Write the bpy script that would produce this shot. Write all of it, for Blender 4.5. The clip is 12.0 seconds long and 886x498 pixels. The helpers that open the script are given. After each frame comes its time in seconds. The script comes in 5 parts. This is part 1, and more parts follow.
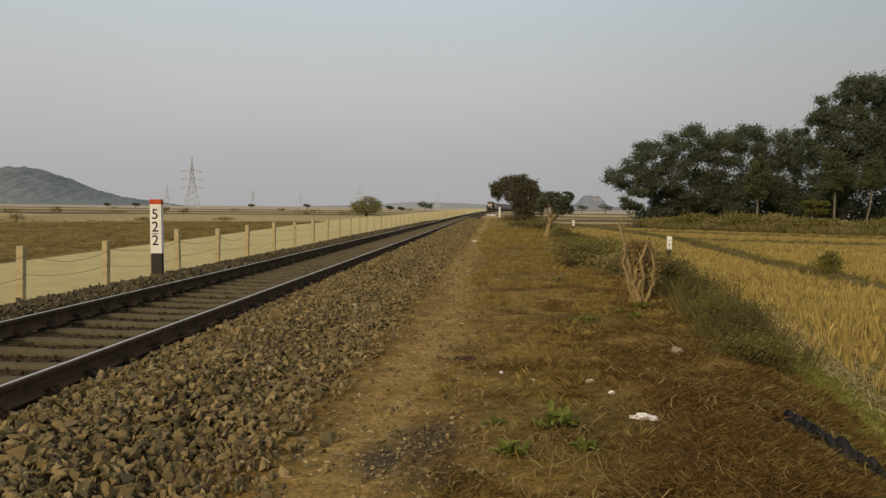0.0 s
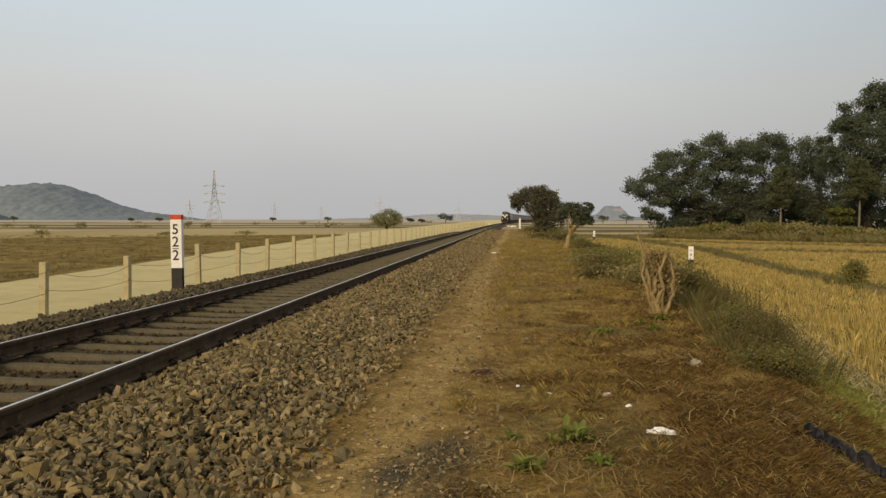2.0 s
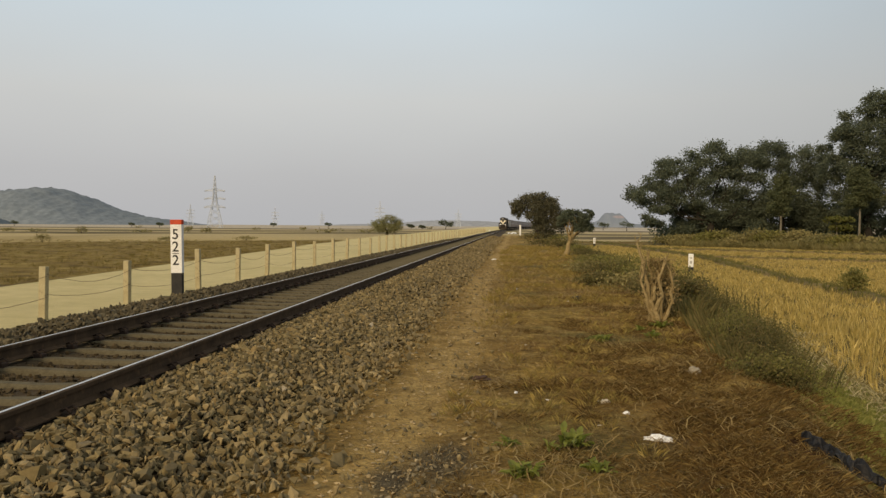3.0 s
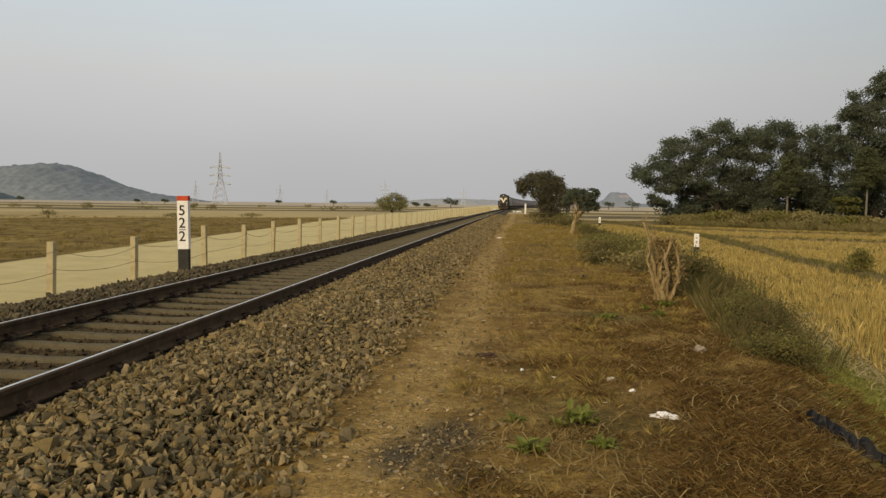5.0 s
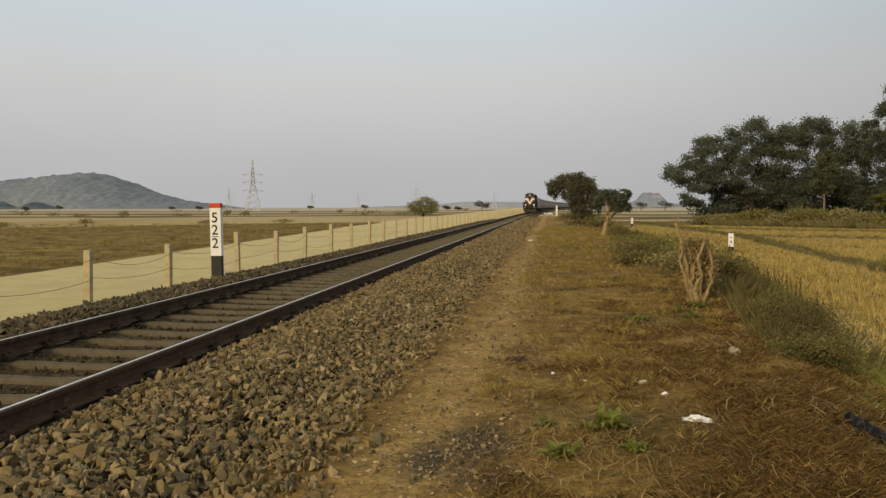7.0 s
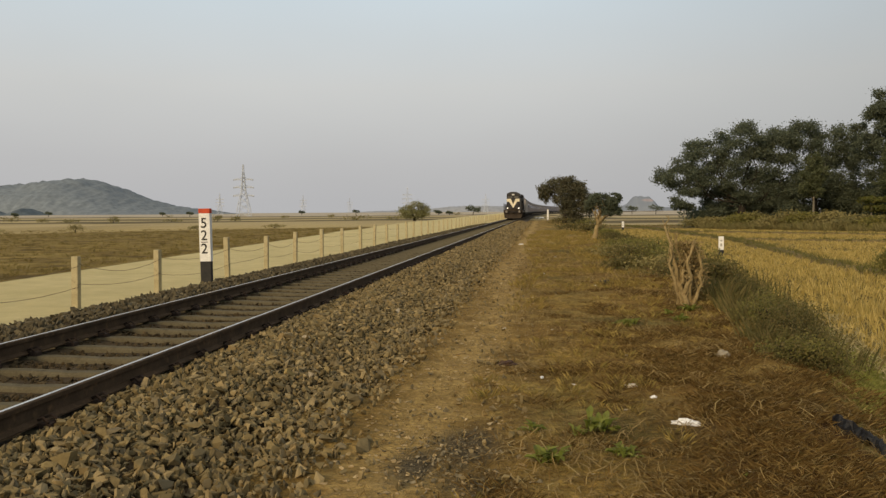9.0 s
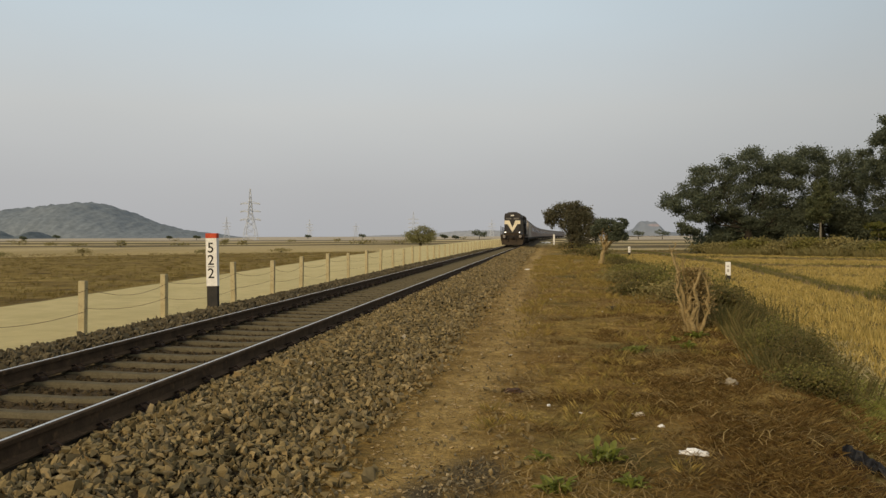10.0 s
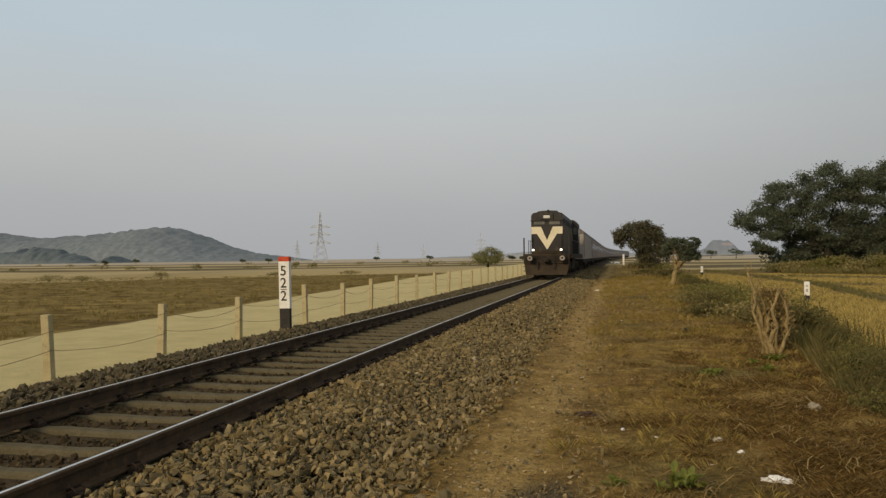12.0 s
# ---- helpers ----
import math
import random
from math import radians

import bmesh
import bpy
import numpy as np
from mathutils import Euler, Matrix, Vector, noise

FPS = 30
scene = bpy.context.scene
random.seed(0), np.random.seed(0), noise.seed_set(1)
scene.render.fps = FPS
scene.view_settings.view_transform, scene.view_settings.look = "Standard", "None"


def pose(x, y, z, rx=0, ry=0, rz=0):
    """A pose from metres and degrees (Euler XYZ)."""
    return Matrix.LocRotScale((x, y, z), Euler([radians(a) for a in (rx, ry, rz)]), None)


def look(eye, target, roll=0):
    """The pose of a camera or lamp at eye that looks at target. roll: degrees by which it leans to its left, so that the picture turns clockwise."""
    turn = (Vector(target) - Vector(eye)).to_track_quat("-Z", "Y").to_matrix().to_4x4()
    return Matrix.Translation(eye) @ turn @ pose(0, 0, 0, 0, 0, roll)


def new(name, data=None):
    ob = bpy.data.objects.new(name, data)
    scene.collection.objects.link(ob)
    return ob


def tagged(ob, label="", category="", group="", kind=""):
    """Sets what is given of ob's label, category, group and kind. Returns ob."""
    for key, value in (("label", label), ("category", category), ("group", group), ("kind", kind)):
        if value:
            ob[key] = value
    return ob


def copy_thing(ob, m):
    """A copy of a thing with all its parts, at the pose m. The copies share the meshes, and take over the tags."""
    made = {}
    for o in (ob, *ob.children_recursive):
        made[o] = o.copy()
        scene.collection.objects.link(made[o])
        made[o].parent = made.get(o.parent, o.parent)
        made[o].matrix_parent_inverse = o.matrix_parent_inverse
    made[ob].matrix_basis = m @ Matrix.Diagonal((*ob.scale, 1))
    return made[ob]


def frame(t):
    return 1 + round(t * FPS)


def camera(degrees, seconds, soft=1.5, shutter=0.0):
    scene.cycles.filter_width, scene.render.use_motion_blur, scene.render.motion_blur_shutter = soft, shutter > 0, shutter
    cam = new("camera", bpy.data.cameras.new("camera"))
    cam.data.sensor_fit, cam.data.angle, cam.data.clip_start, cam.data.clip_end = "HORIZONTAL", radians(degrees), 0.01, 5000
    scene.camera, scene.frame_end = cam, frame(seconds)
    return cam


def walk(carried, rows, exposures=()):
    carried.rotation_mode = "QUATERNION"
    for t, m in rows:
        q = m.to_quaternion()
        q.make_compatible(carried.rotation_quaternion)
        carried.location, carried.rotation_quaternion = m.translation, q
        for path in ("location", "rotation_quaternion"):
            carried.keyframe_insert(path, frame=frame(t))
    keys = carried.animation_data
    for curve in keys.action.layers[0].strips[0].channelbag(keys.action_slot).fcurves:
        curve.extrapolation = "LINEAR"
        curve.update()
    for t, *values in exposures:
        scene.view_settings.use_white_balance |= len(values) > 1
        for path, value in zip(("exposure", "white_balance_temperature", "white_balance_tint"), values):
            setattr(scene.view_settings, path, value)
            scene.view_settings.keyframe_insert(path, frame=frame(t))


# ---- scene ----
EYE_Z = 1.55
cam = camera(57.2, 12.0, soft=1.4)
# seconds, sway x y z in metres, yaw, pitch, roll in degrees: a hand-held camera on one spot
PATH = (
    (0.0, -0.062, -0.004, -0.017, 3.36, -2.9, -0.65),
    (0.5, -0.054, -0.0, -0.015, 3.19, -3.44, -0.28),
    (1.0, -0.051, 0.008, -0.009, 3.67, -3.22, 0.06),
    (1.5, -0.029, 0.011, -0.005, 4.46, -2.75, -0.05),
    (2.0, -0.009, 0.016, -0.002, 4.8, -2.08, -0.09),
    (2.5, 0.002, 0.012, -0.004, 5.48, -1.71, 0.0),
    (3.0, 0.006, -0.001, -0.001, 4.83, -1.64, -0.37),
    (3.2, -0.004, -0.007, 0.001, 5.43, -1.41, -0.79),
    (4.8, -0.01, -0.016, -0.014, 4.49, -3.04, -0.9),
    (5.0, -0.019, -0.016, -0.01, 5.18, -3.17, -0.74),
    (5.5, -0.012, -0.022, -0.011, 6.08, -3.25, -0.26),
    (6.0, -0.008, -0.015, -0.008, 6.21, -3.17, -0.44),
    (6.5, -0.001, -0.008, -0.007, 7.09, -2.73, -0.31),
    (7.0, 0.007, -0.005, -0.004, 7.36, -2.95, 0.13),
    (7.2, 0.011, -0.001, -0.003, 7.2, -3.23, 0.56),
    (8.8, 0.033, 0.018, -0.005, 7.13, -2.8, 0.74),
    (9.0, 0.036, 0.02, -0.006, 6.76, -2.64, 0.38),
    (9.5, 0.033, 0.025, 0.002, 6.64, -1.98, 0.12),
    (10.0, 0.032, 0.018, 0.017, 7.19, -0.92, 0.22),
    (10.5, 0.032, 0.005, 0.023, 7.11, 0.15, 0.15),
    (11.0, 0.026, 0.005, 0.025, 8.27, 0.35, 0.43),
    (11.5, 0.023, 0.003, 0.024, 9.48, 0.61, 0.62),
    (12.0, 0.009, -0.004, 0.025, 11.93, 0.62, 0.71),
)
walk(cam, [(t, pose(x, y, EYE_Z + z, 90 + p, r, w)) for t, x, y, z, w, p, r in PATH],
     exposures=((0.0, -0.02, 7900, 10), (0.4, 0.25, 7900, 10), (1.0, 0.25, 7900, 10), (3.0, 0.18, 7900, 10), (9.5, 0.18, 7900, 10), (10.4, 0.0, 7700, 9), (12.0, -0.05, 7700, 9)))

# ---- light: a hazy late afternoon, low soft sun behind the camera ----
SUN_ELEVATION, SUN_AZIMUTH = radians(24), radians(204)
world = bpy.data.worlds.new("hazy_sky")
scene.world = world
world.use_nodes = True
wn, wl = world.node_tree.nodes, world.node_tree.links
wn.clear()
sky = wn.new("ShaderNodeTexSky")
sky.sky_type, sky.sun_disc = "NISHITA", False
sky.sun_elevation, sky.sun_rotation = SUN_ELEVATION, SUN_AZIMUTH
sky.air_density, sky.dust_density, sky.ozone_density = 1.0, 4.0, 1.5
sky_strength = wn.new("ShaderNodeBackground")
sky_strength.inputs["Strength"].default_value = 0.05
wl.new(sky.outputs[0], sky_strength.inputs["Color"])
# a veil of haze over the whole dome, greyer towards the horizon
coord = wn.new("ShaderNodeTexCoord")
split = wn.new("ShaderNodeSeparateXYZ")
wl.new(coord.outputs["Generated"], split.inputs[0])
veil_ramp = wn.new("ShaderNodeValToRGB")
wl.new(split.outputs["Z"], veil_ramp.inputs[0])
stops = veil_ramp.color_ramp.elements
stops[0].position, stops[0].color = 0.0, (0.293, 0.326, 0.393, 1)
stops[1].position, stops[1].color = 0.75, (0.43, 0.45, 0.47, 1)
for at, tone in ((0.06, (0.308, 0.342, 0.408, 1)), (0.15, (0.365, 0.41, 0.475, 1)), (0.25, (0.36, 0.455, 0.57, 1)), (0.36, (0.35, 0.465, 0.60, 1))):
    stop = stops.new(at)
    stop.color = tone
cloud = wn.new("ShaderNodeTexNoise")
cloud.inputs["Scale"].default_value, cloud.inputs["Detail"].default_value = 2.2, 3.0
stretch = wn.new("ShaderNodeMapping")
stretch.inputs["Scale"].default_value = (1, 1, 2.6)
wl.new(coord.outputs["Generated"], stretch.inputs[0])
wl.new(stretch.outputs[0], cloud.inputs["Vector"])
cloud_range = wn.new("ShaderNodeMapRange")
cloud_range.inputs["To Min"].default_value, cloud_range.inputs["To Max"].default_value = 1.36, 1.54
wl.new(cloud.outputs["Fac"], cloud_range.inputs["Value"])
side = wn.new("ShaderNodeMapRange")
side.interpolation_type = "SMOOTHSTEP"
side.inputs["From Min"].default_value, side.inputs["From Max"].default_value = -0.1, 0.6
side.inputs["To Min"].default_value, side.inputs["To Max"].default_value = 1.02, 0.76
wl.new(split.outputs["X"], side.inputs["Value"])
dim = wn.new("ShaderNodeMath")
dim.operation = "MULTIPLY"
wl.new(cloud_range.outputs[0], dim.inputs[0])
wl.new(side.outputs[0], dim.inputs[1])
veil = wn.new("ShaderNodeBackground")
wl.new(veil_ramp.outputs[0], veil.inputs["Color"])
wl.new(dim.outputs[0], veil.inputs["Strength"])
both = wn.new("ShaderNodeMixShader")
both.inputs[0].default_value = 0.85
out = wn.new("ShaderNodeOutputWorld")
wl.new(sky_strength.outputs[0], both.inputs[1])
wl.new(veil.outputs[0], both.inputs[2])
wl.new(both.outputs[0], out.inputs[0])

sun = new("sun", bpy.data.lights.new("sun", "SUN"))
sun.data.energy, sun.data.angle, sun.data.color = 2.1, radians(12), (1.0, 0.82, 0.58)
sun_from = Vector((math.sin(SUN_AZIMUTH) * math.cos(SUN_ELEVATION), math.cos(SUN_AZIMUTH) * math.cos(SUN_ELEVATION), math.sin(SUN_ELEVATION)))
sun.matrix_world = look(sun_from * 50, (0, 0, 0))
scene.view_settings.exposure = 0.0


# ---- materials ----
def base_material(name, roughness=0.85, metal=0.0):
    m = bpy.data.materials.new(name)
    m.use_nodes = True
    n = m.node_tree.nodes
    b = n["Principled BSDF"]
    b.inputs["Roughness"].default_value, b.inputs["Metallic"].default_value = roughness, metal
    b.inputs["Specular IOR Level"].default_value = 0.3 if roughness < 0.8 else 0.12
    return m, n, m.node_tree.links, b


def noise_node(n, l, scale, detail=4, where="Object", rough=0.6):
    c = n.new("ShaderNodeTexCoord")
    t = n.new("ShaderNodeTexNoise")
    t.inputs["Scale"].default_value, t.inputs["Detail"].default_value, t.inputs["Roughness"].default_value = scale, detail, rough
    l.new(c.outputs[where], t.inputs["Vector"])
    return t


def ramp(n, l, src, *stops):
    r = n.new("ShaderNodeValToRGB")
    e = r.color_ramp.elements
    while len(e) < len(stops):
        e.new(0.5)
    for el, (p, c) in zip(e, stops):
        el.position, el.color = p, (*c, 1)
    l.new(src, r.inputs[0])
    return r.outputs[0]


def mix(n, l, fac, a, b, mode="MIX"):
    m = n.new("ShaderNodeMix")
    m.data_type, m.blend_type = "RGBA", mode
    for socket, v in ((m.inputs[0], fac), (m.inputs[6], a), (m.inputs[7], b)):
        if isinstance(v, (int, float)):
            socket.default_value = v
        elif isinstance(v, tuple):
            socket.default_value = (*v, 1)
        else:
            l.new(v, socket)
    return m.outputs[2]


def bump(n, l, b, src, strength, distance=0.01):
    u = n.new("ShaderNodeBump")
    u.inputs["Strength"].default_value, u.inputs["Distance"].default_value = strength, distance
    l.new(src, u.inputs["Height"])
    l.new(u.outputs[0], b.inputs["Normal"])


def worn(name, dark, light, scale=6.0, roughness=0.85, metal=0.0, fine=60.0, relief=0.25, stain=None, stain_at=(0.55, 0.72)):
    """A painted, stone or metal surface: two tones, fine grain, and stains of a third tone."""
    m, n, l, b = base_material(name, roughness, metal)
    big, small = noise_node(n, l, scale), noise_node(n, l, fine, 6)
    colour = ramp(n, l, big.outputs["Fac"], (0.3, dark), (0.7, light))
    grain = ramp(n, l, small.outputs["Fac"], (0.25, (0.72, 0.72, 0.72)), (0.75, (1.15, 1.15, 1.15)))
    colour = mix(n, l, 1.0, colour, grain, "MULTIPLY")
    if stain:
        spots = noise_node(n, l, scale * 2.3, 5)
        where = ramp(n, l, spots.outputs["Fac"], (stain_at[0], (0, 0, 0)), (stain_at[1], (1, 1, 1)))
        colour = mix(n, l, where, colour, stain)
    l.new(colour, b.inputs["Base Color"])
    bump(n, l, b, small.outputs["Fac"], relief)
    return m


def scattered(name, tones, roughness=0.9, by="island", grain=40.0, leaf=0.0):
    """For many alike pieces: each takes one of the tones by chance."""
    m, n, l, b = base_material(name, roughness)
    if by == "island":
        r = n.new("ShaderNodeNewGeometry").outputs["Random Per Island"]
    else:
        r = n.new("ShaderNodeObjectInfo").outputs["Random"]
    colour = ramp(n, l, r, *[(i / max(1, len(tones) - 1), t) for i, t in enumerate(tones)])
    small = noise_node(n, l, grain, 4)
    colour = mix(n, l, 1.0, colour, ramp(n, l, small.outputs["Fac"], (0.3, (0.75, 0.75, 0.75)), (0.7, (1.15, 1.15, 1.15))), "MULTIPLY")
    l.new(colour, b.inputs["Base Color"])
    if leaf:
        t = n.new("ShaderNodeBsdfTranslucent")
        l.new(colour, t.inputs["Color"])
        s = n.new("ShaderNodeMixShader")
        s.inputs[0].default_value = leaf
        o = n["Material Output"]
        l.new(b.outputs[0], s.inputs[1])
        l.new(t.outputs[0], s.inputs[2])
        l.new(s.outputs[0], o.inputs["Surface"])
    else:
        bump(n, l, b, small.outputs["Fac"], 0.3)
    return m


STONE_TONES = ((0.071, 0.053, 0.024), (0.147, 0.113, 0.056), (0.206, 0.16, 0.08), (0.1, 0.082, 0.048), (0.248, 0.192, 0.093), (0.175, 0.133, 0.066), (0.136, 0.113, 0.072), (0.313, 0.243, 0.129), (0.198, 0.138, 0.061))
M_PATHSTONE = scattered("tan_path_gravel", ((0.22, 0.155, 0.075), (0.30, 0.22, 0.11), (0.40, 0.31, 0.18), (0.26, 0.19, 0.10)), 0.9, "island", 30)
# stones between the sleepers, a darker brown than the open ballast
M_CRIB = scattered("dark_crib_stone", ((0.038, 0.027, 0.014), (0.065, 0.048, 0.026), (0.05, 0.038, 0.022), (0.085, 0.064, 0.036)), 0.9, "island", 30)
M_STONE = scattered("ballast_stone", STONE_TONES, 0.85, "island", 30)
# darker set of stone tones for the far shoulder
M_STONE_DARK = scattered("darker_ballast_stone", ((0.045, 0.037, 0.022), (0.08, 0.066, 0.04), (0.12, 0.10, 0.062), (0.06, 0.05, 0.032), (0.17, 0.142, 0.09)), 0.85, "island", 30)
M_STONE_SINGLE = scattered("ballast_stone_single", STONE_TONES, 0.85, "object", 30)
M_BED = worn("ballast_bed", (0.038, 0.027, 0.015), (0.08, 0.058, 0.033), 9, 0.95, fine=45, relief=0.9)
M_RAIL = worn("rusty_rail_steel", (0.05, 0.033, 0.02), (0.095, 0.062, 0.038), 4, 0.85, 0.0, stain=(0.13, 0.08, 0.045))
M_RAIL_TOP = worn("polished_rail_head", (0.58, 0.56, 0.53), (0.7, 0.68, 0.64), 3, 0.3, 0.9, fine=20, relief=0.05)
M_SLEEPER = worn("dusty_concrete_sleeper", (0.08, 0.068, 0.042), (0.13, 0.112, 0.072), 3, 0.92, stain=(0.05, 0.039, 0.023))
M_CLIP = worn("rusted_clip", (0.03, 0.022, 0.018), (0.06, 0.04, 0.03), 20, 0.8, 0.3)
M_POST = worn("weathered_fence_concrete", (0.34, 0.29, 0.17), (0.46, 0.40, 0.25), 5, 0.9, stain=(0.25, 0.21, 0.13))
M_WIRE = worn("rusty_wire", (0.16, 0.12, 0.07), (0.26, 0.20, 0.12), 12, 0.8, 0.3)
M_WHITE = worn("white_paint", (0.70, 0.70, 0.68), (0.82, 0.82, 0.80), 5, 0.6, stain=(0.55, 0.53, 0.48), stain_at=(0.62, 0.8), relief=0.1)
M_RED = worn("red_paint", (0.45, 0.045, 0.015), (0.58, 0.08, 0.03), 8, 0.6, relief=0.1)
M_BLACK = worn("black_paint", (0.012, 0.012, 0.012), (0.03, 0.028, 0.025), 8, 0.6, relief=0.1)
M_BARK = worn("dark_bark", (0.022, 0.019, 0.015), (0.05, 0.042, 0.033), 3, 0.95, relief=0.8)
M_BARK_PALE = worn("pale_dry_bark", (0.2, 0.15, 0.07), (0.36, 0.275, 0.14), 9, 0.95, relief=0.7, stain=(0.22, 0.15, 0.07))
M_BARK_GREY = worn("grey_bark", (0.12, 0.11, 0.085), (0.21, 0.19, 0.15), 2, 0.95, relief=0.5)
LEAF = dict(roughness=0.65, grain=1.5, leaf=0.45)
# tones lifted grey and bluish, haze over the far trees put into the leaf
M_LEAF_DARK = scattered("hazed_dark_green_leaf", ((0.085, 0.106, 0.075), (0.115, 0.138, 0.092), (0.142, 0.162, 0.102), (0.096, 0.12, 0.084)), **LEAF)
M_LEAF_OLIVE = scattered("olive_leaf", ((0.15, 0.149, 0.04), (0.219, 0.205, 0.057), (0.275, 0.236, 0.074), (0.175, 0.172, 0.052)), **LEAF)
M_LEAF_BROWN = scattered("brown_green_leaf", ((0.10, 0.10, 0.062), (0.135, 0.13, 0.078), (0.16, 0.142, 0.088), (0.115, 0.118, 0.07)), **LEAF)
M_LEAF_GROVE = scattered("grove_leaf", ((0.082, 0.1, 0.05), (0.112, 0.13, 0.062), (0.138, 0.15, 0.074), (0.095, 0.114, 0.056)), **LEAF)
M_LEAF_LIGHT = scattered("yellow_green_leaf", ((0.08, 0.095, 0.02), (0.13, 0.135, 0.035), (0.16, 0.15, 0.05)), **LEAF)
M_LEAF_FRESH = scattered("fresh_green_leaf", ((0.14, 0.165, 0.03), (0.2, 0.23, 0.046), (0.27, 0.29, 0.07)), **LEAF)
# lone tree's leaf, its base colour paled for haze and sunlight
M_LEAF_SMALL = scattered("sunlit_olive_leaf", ((0.19, 0.195, 0.09), (0.26, 0.255, 0.12), (0.31, 0.295, 0.145)), **LEAF)
M_WEED = scattered("roadside_weed", ((0.085, 0.085, 0.028), (0.12, 0.108, 0.035), (0.165, 0.135, 0.048), (0.22, 0.17, 0.068), (0.10, 0.10, 0.031)), **LEAF)
M_GRASS = scattered("green_grass", ((0.17, 0.185, 0.042), (0.25, 0.255, 0.065), (0.34, 0.315, 0.10), (0.2, 0.22, 0.05)), **LEAF)
M_MAT = scattered("matted_dead_grass", ((0.063, 0.036, 0.011), (0.126, 0.076, 0.025), (0.046, 0.025, 0.008), (0.185, 0.122, 0.045), (0.084, 0.05, 0.015), (0.252, 0.176, 0.069), (0.071, 0.052, 0.015)), roughness=0.9, grain=3.0, leaf=0.15)
M_STRAW = scattered("dry_straw", ((0.116, 0.066, 0.019), (0.181, 0.114, 0.037), (0.076, 0.041, 0.012), (0.258, 0.181, 0.071), (0.138, 0.077, 0.022), (0.344, 0.249, 0.11), (0.095, 0.067, 0.019)), roughness=0.9, grain=3.0, leaf=0.15)
M_FIELD_GRASS = scattered("fallow_grass", ((0.11, 0.085, 0.025), (0.16, 0.115, 0.036), (0.125, 0.105, 0.03), (0.21, 0.155, 0.055)), roughness=0.9, grain=3.0, leaf=0.15)
M_GOLDGRASS = scattered("golden_dry_grass", ((0.19, 0.13, 0.037), (0.28, 0.2, 0.062), (0.38, 0.285, 0.10), (0.16, 0.135, 0.04), (0.23, 0.155, 0.045)), roughness=0.9, grain=3.0, leaf=0.2)
M_STUBBLE = scattered("rice_stubble", ((0.33, 0.255, 0.08), (0.47, 0.355, 0.125), (0.56, 0.44, 0.18), (0.24, 0.2, 0.06), (0.42, 0.31, 0.1)), roughness=0.9, grain=2.0, leaf=0.2)
M_BUNDWEED = scattered("bund_weed", ((0.112, 0.112, 0.031), (0.158, 0.144, 0.044), (0.205, 0.18, 0.061), (0.086, 0.094, 0.026)), **LEAF)
M_WITHERED = scattered("withered_leaf", ((0.24, 0.168, 0.072), (0.336, 0.24, 0.108), (0.168, 0.12, 0.054), (0.408, 0.312, 0.144)), roughness=0.9, grain=2.0, leaf=0.2)
M_STUBBLE_CUT = scattered("bleached_cut_straw", ((0.30, 0.25, 0.12), (0.42, 0.36, 0.19), (0.22, 0.18, 0.07), (0.5, 0.43, 0.25)), roughness=0.9, grain=2.0, leaf=0.15)
M_HEDGE = scattered("hedge_scrub", ((0.17, 0.16, 0.062), (0.24, 0.21, 0.085), (0.31, 0.26, 0.115), (0.2, 0.19, 0.075)), **LEAF)
M_DRYBRUSH = scattered("dry_brush", ((0.19, 0.165, 0.07), (0.28, 0.235, 0.105), (0.16, 0.145, 0.058)), roughness=0.9, grain=3.0, leaf=0.15)
# pylon steel, made paler and bluer so its colour carries the haze
M_STEEL = worn("hazed_galvanised_steel", (0.42, 0.465, 0.53), (0.48, 0.525, 0.59), 0.3, 0.7, 0.0, fine=4)
# woods and hills: distance haze is painted into these base colours
M_WOODS = worn("hazed_woods", (0.10, 0.128, 0.148), (0.13, 0.158, 0.178), 0.03, 1.0, fine=0.1, relief=0.0)
M_HILL = worn("hazed_forest_hill", (0.16, 0.192, 0.222), (0.18, 0.212, 0.24), 0.02, 1.0, fine=0.08, relief=0.0)
M_HILL_FAR = worn("hazed_farthest_hill", (0.28, 0.30, 0.335), (0.32, 0.34, 0.37), 0.01, 1.0, fine=0.06, relief=0.0)


def mesa_material():
    """Hill with haze put into its colour, and one bare rose-grey quarry face high on its near side."""
    m, n, l, b = base_material("hazed_quarried_hill", 1.0)
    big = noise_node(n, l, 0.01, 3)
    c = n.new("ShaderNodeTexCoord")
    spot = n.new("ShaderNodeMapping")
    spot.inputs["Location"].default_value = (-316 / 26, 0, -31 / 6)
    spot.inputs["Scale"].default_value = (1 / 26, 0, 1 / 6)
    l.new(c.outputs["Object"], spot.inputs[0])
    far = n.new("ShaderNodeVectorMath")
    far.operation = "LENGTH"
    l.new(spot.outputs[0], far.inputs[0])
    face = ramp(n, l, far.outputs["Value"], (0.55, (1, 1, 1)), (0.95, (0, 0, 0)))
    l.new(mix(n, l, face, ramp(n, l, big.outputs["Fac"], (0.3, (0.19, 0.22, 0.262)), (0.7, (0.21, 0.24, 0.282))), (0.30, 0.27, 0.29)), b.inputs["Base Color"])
    return m


M_MESA = mesa_material()


# ---- the line of the railway ----
GAUGE, RAIL_Z, TRACK_X = 1.676, 0.32, -4.17


def track_shift(y):
    """How far the line has moved to the right: straight at first, then a wide bend."""
    return 0.002 * max(0.0, y) + (max(0.0, y - 200) ** 2) / 7000.0


def track_pose(y, dz=0.0):
    e = 0.5
    turn = -math.degrees(math.atan2(track_shift(y + e) - track_shift(y - e), 2 * e))
    return pose(TRACK_X + track_shift(y), y, RAIL_Z + dz, 0, 0, turn)


